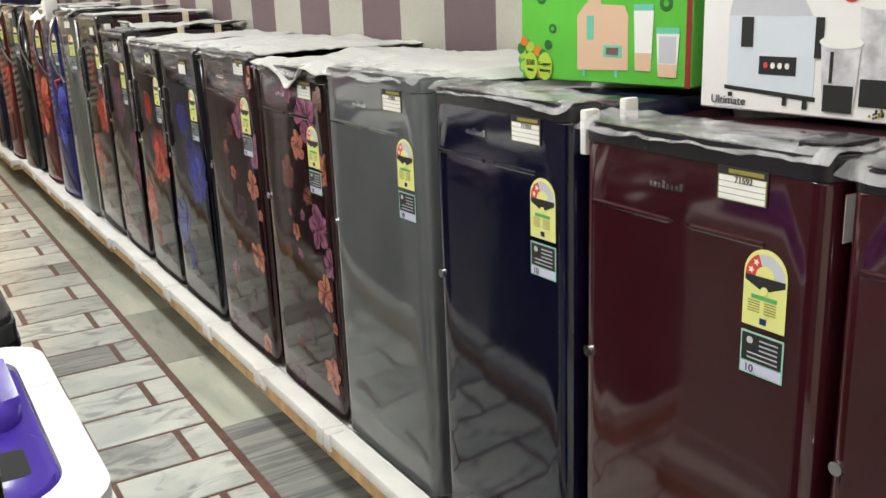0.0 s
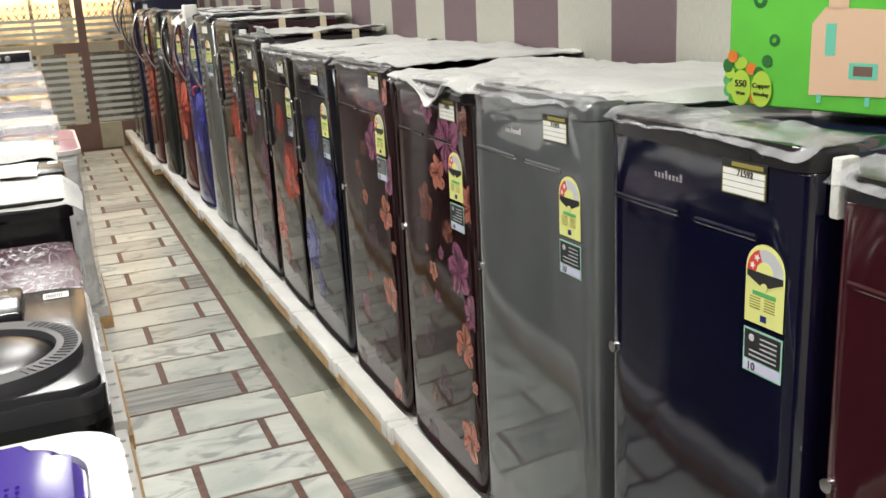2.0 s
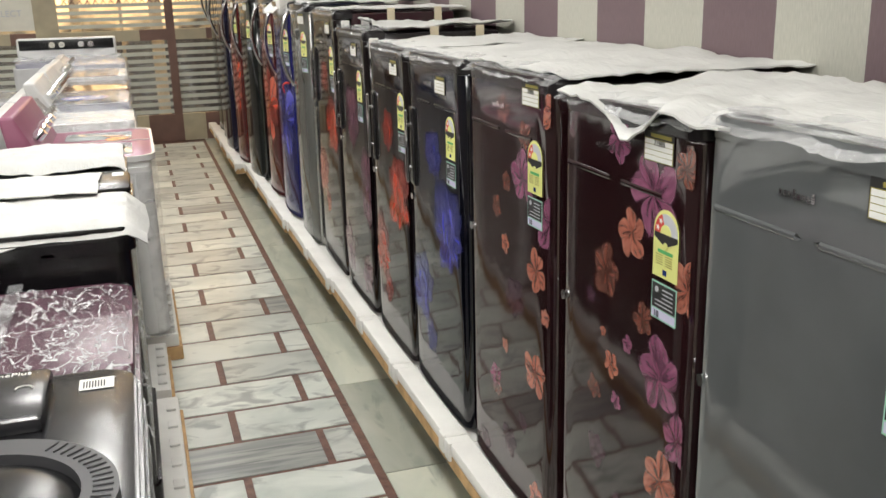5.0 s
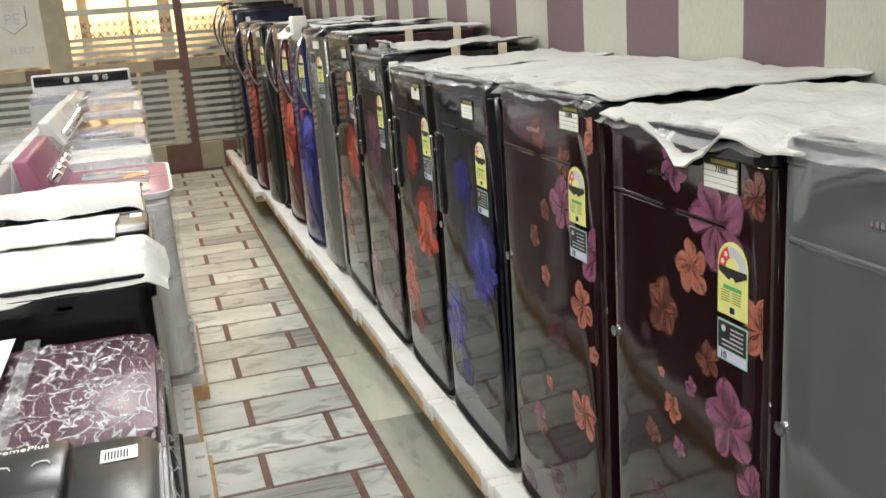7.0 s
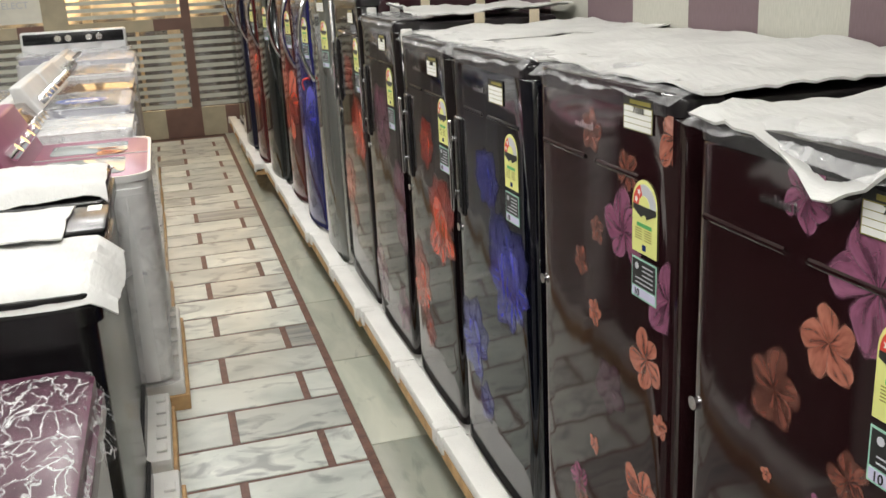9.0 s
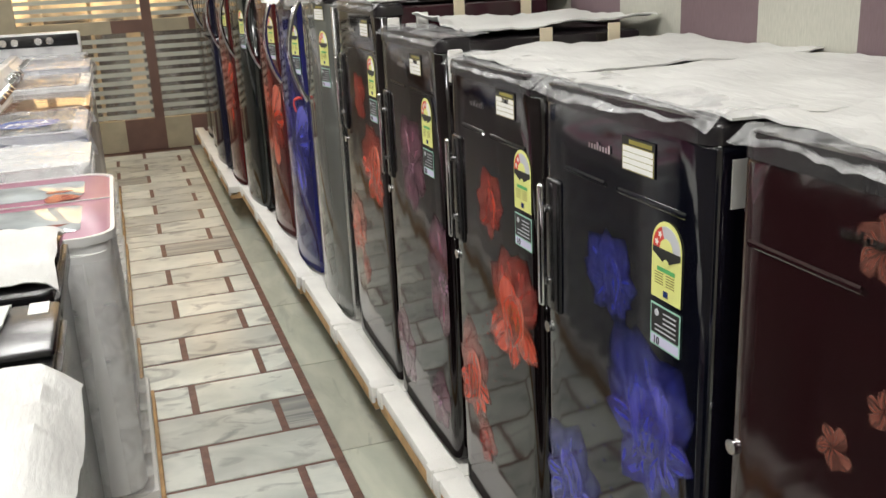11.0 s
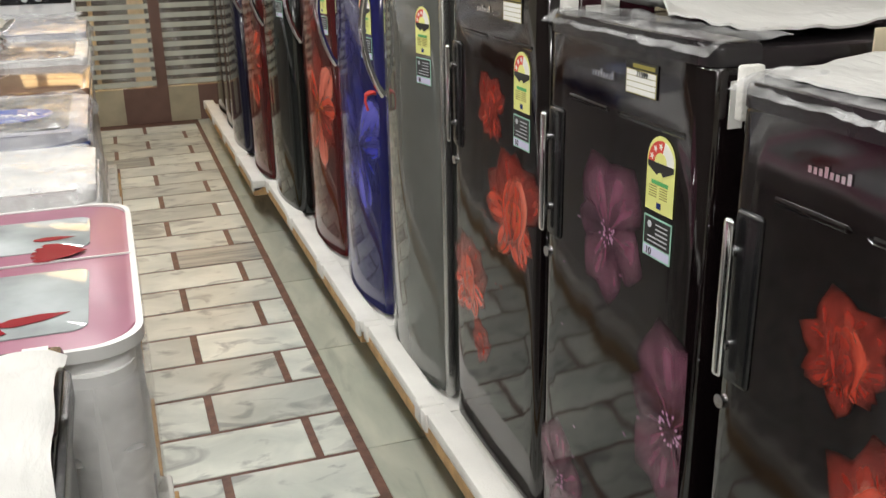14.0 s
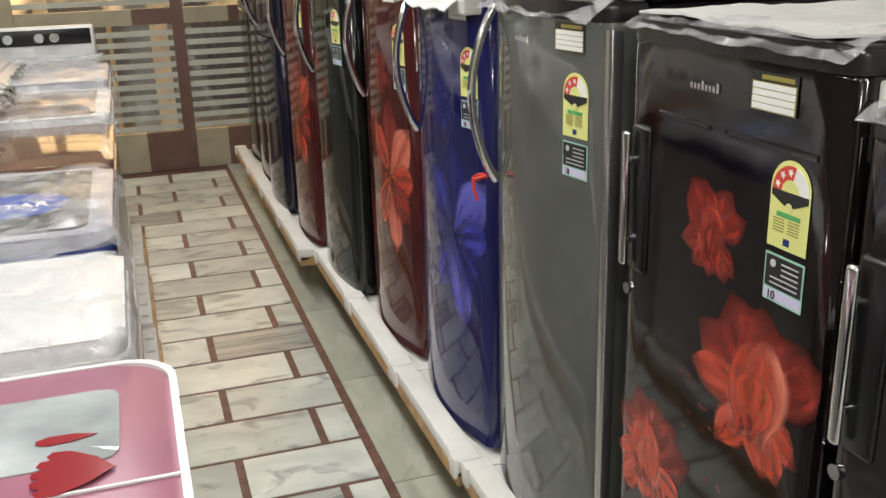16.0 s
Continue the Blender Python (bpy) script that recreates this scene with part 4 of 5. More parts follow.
for tape_y, tape_z, tape_x in ((5.353, 1.446, 1.34), (5.353, 1.446, 1.56), (4.778, 1.383, 1.36), (4.778, 1.383, 1.55)):
    tape = tagged(part("packing_tape", box(tape_x, tape_x + 0.035, tape_y, tape_y + 0.003, tape_z - 0.085, tape_z + 0.002, 0.001, 1), M_TAPE, None, "strip of buff tape holding a white sheet", False), category="tape", group="tape strips")
rib = thing("ribbon", 1.043, 6.507, 1.03, "red ribbon tied round a chrome handle", "ribbon")
part("loop", tube([(0.016 * math.cos(k * 0.628), 0.016 * math.sin(k * 0.628), 0.004 * math.sin(k)) for k in range(11)], 0.005, 6), M_RIBBON, rib)
part("tail", tube([(-0.014, 0, 0), (-0.02, -0.012, -0.02), (-0.014, -0.02, -0.05)], 0.004, 6, None, 2.0), M_RIBBON, rib)


# foam and cardboard trays under the refrigerators
def tray(y0, y1, x, deep=True):
    t = thing("packing_tray", x, y0, 0.155, "white polystyrene base on brown cardboard under a refrigerator", "packing base", "packing bases under the refrigerators")
    L = y1 - y0
    part("cardboard", box(0.001, 0.6, 0.004, L - 0.004, 0, 0.044, 0.003, 1), M_CARD, t, smooth=False)
    part("foam", box(0.06, 0.6, 0.0, L, 0.0455, 0.0495), M_FOAM, t, smooth=False)
    part("foam_rim", box(0, 0.07, 0.0, L, 0.042, 0.082, 0.006, 2), M_FOAM, t)
    for y in (0.004, L - 0.049):
        part("foam_foot", box(-0.008, 0.05, y, y + 0.045, 0.022, 0.085, 0.007, 2), M_FOAM, t)


edges = [0.20, 0.79, 1.345, 1.89, 2.465, 3.02, 3.62, 4.22, 4.75, 5.325, 5.92, 6.56, 7.205, 7.875, 8.555, 9.20, 9.84, 10.46, 11.1]
for i, (a, b) in enumerate(zip(edges, edges[1:])):
    tray(a, b - 0.004, 1.014 if b < 5.8 else 1.0 if b < 6.6 else 0.985 if b < 9 else 0.915)


# loose white sheets and cartons on the refrigerator tops
def foam_sheet(x0, x1, y0, y1, z, amp, seed, label, drop=None):
    return tagged(part("foam_sheet", crumpled(x0, x1, y0, y1, z, amp, seed, 26, 22, drop), M_SHEET, None, label), category="packing sheet", group="white packing sheets")


foam_sheet(1.145, 1.745, 1.93, 2.47, 1.338, 0.010, 1, "smooth white foam sheet covering a grey refrigerator top", lambda x, y: -0.9 * max(0, 1.95 - y))
foam_sheet(1.075, 1.66, 2.40, 2.98, 1.324, 0.03, 2, "crumpled white sheet folded over a floral refrigerator", lambda x, y: -(0.15 + 1.3 * max(0, 1 - abs(y - 2.71) / 0.13)) * max(0, 1.13 - x))
foam_sheet(1.13, 1.745, 3.03, 3.62, 1.340, 0.022, 3, "rumpled white sheet across a floral refrigerator top")
foam_sheet(1.12, 1.745, 3.64, 4.22, 1.339, 0.012, 4, "white foam sheet on the blue flowered refrigerator")
foam_sheet(1.13, 1.745, 4.23, 4.76, 1.340, 0.016, 5, "white foam sheet draped over a red flowered refrigerator")
foam_sheet(1.20, 1.73, 4.84, 5.33, 1.382, 0.022, 6, "curling white foam sheet on a refrigerator top", lambda x, y: 0.5 * max(0, 1.26 - x) * (1 if y > 5.1 else 0))
foam_sheet(1.12, 1.73, 5.40, 5.92, 1.445, 0.010, 7, "flat white sheet on a tall black refrigerator")
foam_sheet(1.12, 1.73, 6.0, 6.55, 1.466, 0.018, 8, "white sheet on the silver refrigerator")
foam_sheet(1.02, 1.5, 6.65, 7.1, 1.478, 0.02, 9, "white paper wrap over a blue refrigerator", lambda x, y: -0.9 * max(0, 1.1 - x))
foam_sheet(1.10, 1.73, 7.3, 7.9, 1.486, 0.02, 10, "white sheet over a red refrigerator top")
tagged(part("foam_block", box(1.565, 1.735, 1.345, 1.86, 0.21, 1.345, 0.006), M_FOAM, None, "white foam block behind a navy refrigerator"), category="packing block")
tagged(part("foam_block", box(1.05, 1.13, 6.62, 6.74, 1.40, 1.53, 0.008), M_FOAM, None, "white foam corner block on a refrigerator"), category="packing block")


for cx, cy, z0, z1 in ((1.105, 1.328, 1.235, 1.318), (1.105, 4.735, 1.275, 1.352), (1.13, 5.343, 1.30, 1.40), (1.22, 5.343, 1.31, 1.41), (1.20, 1.328, 1.25, 1.33)):
    tagged(part("foam_corner", box(cx, cx + 0.035, cy, cy + 0.017, z0, z1, 0.004), M_FOAM, None, "small white foam strip pushed between two refrigerators"), category="packing strip", group="foam strips")


def mixer_box(x, y0, y1, z, h, turn, art, base_mat, label):
    t = thing("appliance_carton", x, y0, z, label, "carton", "appliance cartons on the refrigerators")
    t.rotation_euler = (0, 0, turn)
    L = y1 - y0
    part("carton", box(0, 0.3, 0, L, 0, h, 0.003, 1), base_mat, t, smooth=False)
    part("flap", box(0.004, 0.296, 0.004, L - 0.004, h, h + 0.003), base_mat, t, smooth=False)
    art(Front(L, 0.0), t, L, h)
    return t


def quad(a0, a1, z0, z1):
    return [(a0, z0), (a1, z0), (a1, z1), (a0, z1)]


def oval(a, z, ra, rz, n=16):
    return [(a + ra * math.cos(2 * math.pi * k / n), z + rz * math.sin(2 * math.pi * k / n)) for k in range(n)]


def art_green(fr, t, L, h):
    rng = random.Random(5)
    for _ in range(12):
        a, z, r = rng.uniform(0.05, L - 0.05), rng.uniform(0.07, h - 0.03), rng.uniform(0.009, 0.016)
        part("ring_print", flat_shape(fr, oval(a, z, r, r), 0.001), M_DKGREEN, t, smooth=False)
        part("ring_print", flat_shape(fr, oval(a, z, r * 0.4, r * 0.4), 0.0016), M_BOXGREEN, t, smooth=False)
    a = L * 0.48
    part("juicer_print", flat_shape(fr, [(a - 0.066, 0.03), (a + 0.068, 0.026), (a + 0.068, 0.14), (a + 0.045, 0.165), (a - 0.055, 0.16), (a - 0.066, 0.14)], 0.002), M_PEACH, t, "peach coloured juicer picture", False)
    part("clip_print", flat_shape(fr, quad(a + 0.024, a + 0.042, 0.09, 0.14), 0.0026), M_MINT, t, smooth=False)
    part("chute_print", flat_shape(fr, quad(a + 0.005, a + 0.04, 0.16, 0.2), 0.002), M_PEACH, t, smooth=False)
    part("panel_print", flat_shape(fr, quad(a - 0.05, a - 0.002, 0.055, 0.08), 0.0026), M_MINT, t, smooth=False)
    part("knob_print", flat_shape(fr, quad(a - 0.042, a - 0.01, 0.06, 0.075), 0.0032), M_BROWNP, t, smooth=False)
    for b in (a - 0.04, a + 0.045):
        part("leg_print", flat_shape(fr, quad(b, b + 0.008, 0.014, 0.028), 0.0022), M_MINT, t, smooth=False)
    for b, z0, w, hh in ((L * 0.25, 0.03, 0.024, 0.12), (L * 0.12, 0.02, 0.027, 0.085)):
        part("jar_print", flat_shape(fr, [(b - w * 0.8, z0), (b + w * 0.8, z0), (b + w, z0 + hh), (b - w, z0 + hh)], 0.002), M_PAPER, t, smooth=False)
        part("jar_base_print", flat_shape(fr, quad(b - w * 0.8, b + w * 0.8, z0, z0 + hh * 0.3), 0.0026), M_PEACH, t, smooth=False)
        part("jar_lid_print", flat_shape(fr, quad(b - w, b + w, z0 + hh, z0 + hh + 0.012), 0.0026), M_MINT, t, smooth=False)
    part("jar_window_print", flat_shape(fr, quad(L * 0.12 - 0.02, L * 0.12 + 0.02, 0.047, 0.1), 0.0028), M_GREYPR, t, smooth=False)
    for k in range(26):
        b, z = L - rng.uniform(0.0, 0.085), rng.uniform(0.01, 0.085)
        part("vegetable_print", flat_shape(fr, oval(max(b, 0), z, 0.011, 0.011, 8), 0.0018 + 0.0001 * k), rng.choice((M_ORANGE, M_GREEN, M_DKGREEN, M_LIME)), t, smooth=False)
    for b, s1, s2 in ((L - 0.032, "550", "Watt"), (L - 0.075, "Copper", "Winding")):
        part("badge_print", flat_shape(fr, oval(b, 0.03, 0.021, 0.031), 0.005), M_LIME, t, smooth=False)
        letters(s1, 0.017 if s1 == "550" else 0.0115, front_pose(fr, b, 0.032, 0.0058), M_INK, t)
        letters(s2, 0.009, front_pose(fr, b, 0.018, 0.0058), M_INK, t)
    part("red_corner", flat_shape(fr, quad(0.0, 0.012, 0.0, h), 0.002), M_REDDARK, t, smooth=False)


def art_white(fr, t, L, h):
    a = L * 0.68
    part("juicer_print", flat_shape(fr, [(a - 0.09, 0.03), (a + 0.088, 0.042), (a + 0.088, 0.17), (a - 0.09, 0.17)], 0.001), M_PALEBLUE, t, "pale blue juicer picture", False)
    part("bowl_print", flat_shape(fr, [(a - 0.08, 0.17), (a + 0.088, 0.17), (a + 0.08, 0.205), (a - 0.06, 0.205)], 0.0016), M_GREYPR, t, smooth=False)
    part("foot_print", flat_shape(fr, [(a - 0.095, 0.026), (a + 0.093, 0.038), (a + 0.093, 0.045), (a - 0.095, 0.034)], 0.0018), M_INK, t, smooth=False)
    for b in (a - 0.08, a - 0.04, a + 0.075):
        part("leg_print", flat_shape(fr, quad(b, b + 0.009, 0.012 + 0.08 * (b - a + 0.08), 0.032), 0.0022), M_INK, t, smooth=False)
    part("clip_print", flat_shape(fr, quad(a + 0.035, a + 0.06, 0.115, 0.168), 0.0022), M_INK, t, smooth=False)
    part("clip_print", flat_shape(fr, quad(a - 0.104, a - 0.088, 0.1, 0.168), 0.0022), M_INK, t, smooth=False)
    part("panel_print", flat_shape(fr, quad(a - 0.055, a + 0.02, 0.068, 0.1), 0.0022), M_INK, t, smooth=False)
    for k in range(4):
        part("knob_print", flat_shape(fr, oval(a + 0.006 - k * 0.0145, 0.084, 0.0045, 0.0055, 10), 0.0028), M_REDP if k == 0 else M_PAPER, t, smooth=False)
    for b, z0, w, hh, lid in ((L * 0.385, 0.022, 0.036, 0.1, True), (L * 0.25, 0.035, 0.034, 0.15, False)):
        part("jar_print", flat_shape(fr, [(b - w * 0.8, z0), (b + w * 0.8, z0), (b + w, z0 + hh), (b - w, z0 + hh)], 0.0012 if not lid else 0.003), M_STEELPR, t, smooth=False)
        part("jar_base_print", flat_shape(fr, quad(b - w * 0.75, b + w * 0.75, z0 - 0.01, z0 + 0.035), 0.0018 if not lid else 0.0036), M_INK, t, smooth=False)
        part("jar_lid_print", flat_shape(fr, oval(b, z0 + hh + 0.006, w * 1.1, 0.011), 0.0018 if not lid else 0.0036), M_PAPER, t, smooth=False)
    part("jar_handle_print", flat_shape(fr, quad(L * 0.385 + 0.012, L * 0.385 + 0.018, 0.06, 0.112), 0.004), M_INK, t, smooth=False)
    part("tomato_print", flat_shape(fr, oval(L * 0.36, 0.205, 0.016, 0.013), 0.002), M_REDP, t, smooth=False)
    letters("Ultimate", 0.022, front_pose(fr, L * 0.86, 0.01, 0.002), M_GREYDK, t)
    for k in range(3):
        part("caption_bar", flat_shape(fr, quad(L * 0.79 + k * 0.022, L * 0.79 + k * 0.022 + 0.018, 0.002, 0.006), 0.002), M_GREYPR, t, smooth=False)
    rng = random.Random(9)
    for k in range(24):
        part("seed_print", flat_shape(fr, oval(L * 0.2 + rng.gauss(0, 0.012), 0.014 + rng.gauss(0, 0.004), 0.0025, 0.0025, 6), 0.002), rng.choice((M_BROWNP, M_GOLD, M_INK)), t, smooth=False)


M_BOXGREEN = plain("bright green print", (0.12, 0.50, 0.06), 0.25, tone=0.12, tscale=4)
M_DKGREEN = plain("dark green print", (0.03, 0.16, 0.04), 0.3)
M_LIME = plain("lime print", (0.42, 0.62, 0.07), 0.3)
M_ORANGE = plain("orange print", (0.72, 0.20, 0.04), 0.3)
M_PEACH = plain("peach print", (0.72, 0.50, 0.34), 0.3)
M_MINT = plain("mint print", (0.16, 0.58, 0.42), 0.3)
M_REDDARK = plain("dark red print on card", (0.28, 0.03, 0.03), 0.4)
M_PALEBLUE = plain("pale blue print", (0.66, 0.72, 0.78), 0.3)
M_STEELPR = plain("steel grey print", (0.58, 0.58, 0.60), 0.3, tone=0.25, tscale=30)
M_GREYDK = plain("dark grey print", (0.10, 0.10, 0.11), 0.4)
M_CARTONW = plain("white carton board", (0.82, 0.81, 0.79), 0.4, tone=0.02)
mixer_box(1.375, 1.335, 1.785, 1.332, 0.30, radians(11), art_green, M_BOXGREEN, "bright green juicer carton on a navy refrigerator")
mixer_box(1.40, 0.83, 1.295, 1.304, 0.34, radians(5), art_white, M_CARTONW, "white juicer mixer carton on a maroon refrigerator")


# ---- washing machines, fronts towards the aisle ----
def washer(y0, y1, top, body_mat, lid_mat, label, x1=0.19, depth=0.5, base=0.12, panel=0.13, panel_mat=None, design=None, foam_out=0.07, body_clear=True, r=0.05):
    t = thing("washing_machine", x1, y0, base, label, "washing machine", "washing machines along the aisle")
    L, h = y1 - y0, top - base
    part("body", prism(rounded(-depth + 0.01, -0.015, 0.012, L - 0.012, 0.04), 0, h - 0.05, 0.004), body_mat, t)
    part("rim", prism(rounded(-depth, 0, 0, L, r), h - 0.05, h - 0.008, 0.01), lid_mat, t)
    part("foot_rail", prism(rounded(-depth + 0.02, -0.004, 0.02, L - 0.02, 0.03), 0, 0.06, 0.01), body_mat, t)
    if panel:
        bm = box(-depth, -depth + 0.12, 0.01, L - 0.01, h - 0.02, h + panel, 0.015, 3)
        for v in bm.verts:
            if v.co.z > h + panel * 0.5:
                v.co.x -= 0.03
                if v.co.x > -depth + 0.03:
                    v.co.x -= 0.06
        p = part("control_panel", bm, panel_mat or lid_mat, t)
        for k in range(4):
            yy = L * (0.2 + 0.2 * k)
            part("knob", cyl((-depth + 0.085, yy, h + panel * 0.45), (-depth + 0.115, yy, h + panel * 0.6), 0.024, 0.02), M_CHROME, p, "chrome ringed knob")
    if design:
        design(t, L, h, depth)
    if foam_out:
        b = thing("packing_tray", x1, y0, 0.0, "white polystyrene tray on brown cardboard under a washing machine", "packing base", "packing bases under the washers")
        part("cardboard", box(-depth, foam_out + 0.012, 0.0, L, 0, 0.06, 0.003, 1), M_CARD, b, smooth=False)
        part("foam", box(-depth, foam_out, 0.005, L - 0.005, 0.06, base, 0.008), M_FOAM, b)
        for k in range(5):
            part("foam_notch", box(foam_out - 0.045, foam_out - 0.012, L * (0.1 + 0.18 * k), L * (0.1 + 0.18 * k) + 0.05, base, base + 0.010, 0.003), M_FOAM, b)
    return t


def lid_plate(t, x0, x1, y0, y1, z, th, material, name="lid", r=0.05, label=""):
    return part(name, prism(rounded(x0, x1, y0, y1, r), z, z + th, th * 0.4), material, t, label)


def d_purple(t, L, h, d):
    outer, inner = rounded(-d, 0, 0, L, 0.09, 6), rounded(-d + 0.06, -0.055, 0.06, L - 0.055, 0.09, 6)
    part("top_rim", ring_prism(outer, inner, h - 0.012, h + 0.014), M_WHITE, t, "white moulded rim")
    deck = lid_plate(t, -d + 0.062, -0.058, 0.062, L - 0.058, h - 0.01, 0.018, M_PURPLE, "deck", 0.085, "glossy purple deck")
    part("deck_step", prism(rounded(-0.34, -0.075, L * 0.44, L - 0.075, 0.07), h + 0.004, h + 0.042, 0.028, 5), M_PURPLE, deck)
    part("deck_ledge", prism(rounded(-0.40, -0.066, 0.075, L * 0.44, 0.06), h + 0.004, h + 0.016, 0.008, 3), M_PURPLE, deck)
    for i in range(9):
        for j in range(7):
            part("nub", cyl((-0.26 + i * 0.014, L * 0.58 + j * 0.016, h + 0.0415), (-0.26 + i * 0.014, L * 0.58 + j * 0.016, h + 0.0455), 0.004, 0.002, 6), M_PURPLE, deck)
    part("well", prism(rounded(-0.145, -0.095, L * 0.20, L * 0.33, 0.008, 3), h + 0.0155, h + 0.0166), M_WELL, deck, "dark square well")
    part("barcode_sticker", box(-0.048, -0.012, L * 0.66, L * 0.73, h + 0.0142, h + 0.015), M_SHIMMER, t, "small silver sticker", False)


def d_black(t, L, h, d):
    part("deck", prism(rounded(-d + 0.006, -0.006, 0.006, L - 0.006, 0.06), h - 0.01, h + 0.008, 0.006), M_GREYP, t)
    cy, cx = L * 0.30, -0.23
    lid = part("spin_lid", ring_prism([(cx + 0.2 * math.cos(a), cy + 0.2 * math.sin(a)) for a in (k * math.pi / 24 for k in range(48))], [(cx + 0.15 * math.cos(a), cy + 0.15 * math.sin(a)) for a in (k * math.pi / 24 for k in range(48))], h, h + 0.035), M_RING, t, "round ribbed grey lid ring")
    bm = bmesh.new()
    bmesh.ops.create_uvsphere(bm, u_segments=36, v_segments=14, radius=1)
    bmesh.ops.scale(bm, vec=(0.152, 0.152, 0.03), verts=bm.verts)
    bmesh.ops.translate(bm, vec=(cx, cy, h + 0.012), verts=bm.verts)
    part("lid_dome", bm, M_BLACK, lid)
    for k in range(24):
        a = radians(-60 + k * 5)
        c, s = math.cos(a), math.sin(a)
        part("rib", cyl((cx + 0.165 * c, cy + 0.165 * s, h + 0.036), (cx + 0.193 * c, cy + 0.193 * s, h + 0.036), 0.0016, None, 6), M_RING, lid)
    part("wash_lid", box(-d + 0.02, -0.15, L * 0.66, L - 0.02, h + 0.006, h + 0.034, 0.012), M_GREYP, t)
    part("barcode_sticker", box(-0.105, -0.045, L - 0.1, L - 0.05, h + 0.0085, h + 0.0095), M_PAPER, t, "white barcode sticker", False)
    for k in range(8):
        part("barcode_bar", box(-0.098 + k * 0.005, -0.0955 + k * 0.005, L - 0.092, L - 0.062, h + 0.0097, h + 0.0101), M_INK, t, smooth=False)
    letters("SupremePlus", 0.022, Matrix.Translation((-0.24, L * 0.93, h + 0.0345)), M_PAPER, t)
    for k in range(3):
        part("icon", tube([(-0.31 + k * 0.06 + 0.014 * math.cos(a), L * 0.84 + 0.014 * math.sin(a), h + 0.0352) for a in (0, 0.8, 1.6, 2.4, 3.1)], 0.0015, 5), M_PAPER, t)
    for k in range(3):
        part("side_groove", ring_prism(rounded(-d - 0.004, 0.004, -0.004, L + 0.004, 0.055), rounded(-d + 0.02, -0.02, 0.02, L - 0.02, 0.05), h - 0.07 - k * 0.045, h - 0.05 - k * 0.045), M_BLACK, t)


def d_wrap(t, L, h, d):
    part("lid", prism(rounded(-d + 0.01, -0.01, 0.01, L - 0.01, 0.05), h - 0.01, h + 0.03, 0.015), M_MAROONW, t)
    part("film", crumpled(-d - 0.01, 0.012, -0.01, L + 0.01, h + 0.034, 0.022, 31, 34, 40, lambda x, y: -2.2 * (max(0, x + 0.02) + max(0, 0.03 - y) + max(0, y - L + 0.03)), 0.001, 10, 0.02), M_FILM_VEIN, t, "stretched crinkled clear film")
    part("film_fold", box(-0.30, -0.265, 0.02, L - 0.02, h + 0.05, h + 0.056, 0.002), M_FILM_THICK, t)


def d_foamcover(seed, dz):
    def f(t, L, h, d):
        part("lid", prism(rounded(-d + 0.01, -0.01, 0.01, L - 0.01, 0.03), h - 0.01, h + 0.015, 0.008), M_BLACK, t)
        part("rear_panel", box(-d + 0.02, -0.006, L - 0.30, L - 0.03, h + 0.01, h + 0.032, 0.010), M_BLACK, t)
        part("rear_sticker", box(-0.062, -0.026, L - 0.10, L - 0.035, h + 0.0322, h + 0.0332), M_PAPER, t, "white barcode sticker", False)
        part("latch", box(-0.24, -0.20, 0.0, 0.012, h - 0.05, h - 0.035, 0.003), M_CHROME, t)
    return f


def d_pink(t, L, h, d):
    part("lid_rim", ring_prism(rounded(-d, 0.02, -0.01, L + 0.01, 0.09, 8), rounded(-d + 0.012, 0.008, 0.002, L - 0.002, 0.085, 8), h - 0.006, h + 0.0165), M_WHITE, t, "white lid edge")
    lid = lid_plate(t, -d + 0.012, 0.008, 0.002, L - 0.002, h - 0.008, 0.022, M_PINK, "lid", 0.085, "pink plastic lid")
    part("window", prism(rounded(-0.36, -0.07, 0.08, 0.40, 0.03), h + 0.0145, h + 0.0165, 0.001), M_SMOKE, lid, "smoky clear window")
    part("window", prism(rounded(-0.36, -0.07, 0.535, 0.765, 0.03), h + 0.0145, h + 0.0165, 0.001), M_SMOKE, lid, "smoky clear window")
    part("lid_joint", box(-d + 0.012, 0.012, L * 0.530, L * 0.536, h + 0.0145, h + 0.018), M_WHITE, lid, smooth=False)
    rng = random.Random(4)
    flat = lambda pts, z: prism(pts, z, z + 0.0006)
    for cx, cy, n, s, a0, sp in ((-0.10, 0.612, 1, 0.085, 3.3, 0.3), (-0.075, 0.505, 5, 0.11, 1.95, 0.26), (-0.10, 0.165, 1, 0.12, 3.5, 0.3), (-0.20, 0.10, 4, 0.12, 1.75, 0.3)):
        for k in range(n):
            a = a0 + (k - n / 2) * sp + (1.2 if n > 2 else 0)
            pts = []
            for u, w in ((0, 0), (0.4, 0.14), (0.8, 0.16), (1, 0.06), (1, -0.06), (0.8, -0.16), (0.4, -0.14)):
                pts.append((cx + s * (u * math.cos(a) - w * math.sin(a)), cy + s * (u * math.sin(a) + w * math.cos(a))))
            part("petal_print", flat(pts, h + 0.018 + 0.0003 * k), M_PETALRED, lid, smooth=False)
    # pale corner column of the tub, seen through its film
    for yy in (0.05, L - 0.05):
        part("corner_column", cyl((-0.07, yy, 0.02), (-0.07, yy, h - 0.03), 0.075, 0.07, 24), M_WHITE, t)
    part("film", prism(rounded(-d, 0.022, -0.02, L + 0.02, 0.05), 0.0, h - 0.05), M_FILM, t, "clear film round the body")


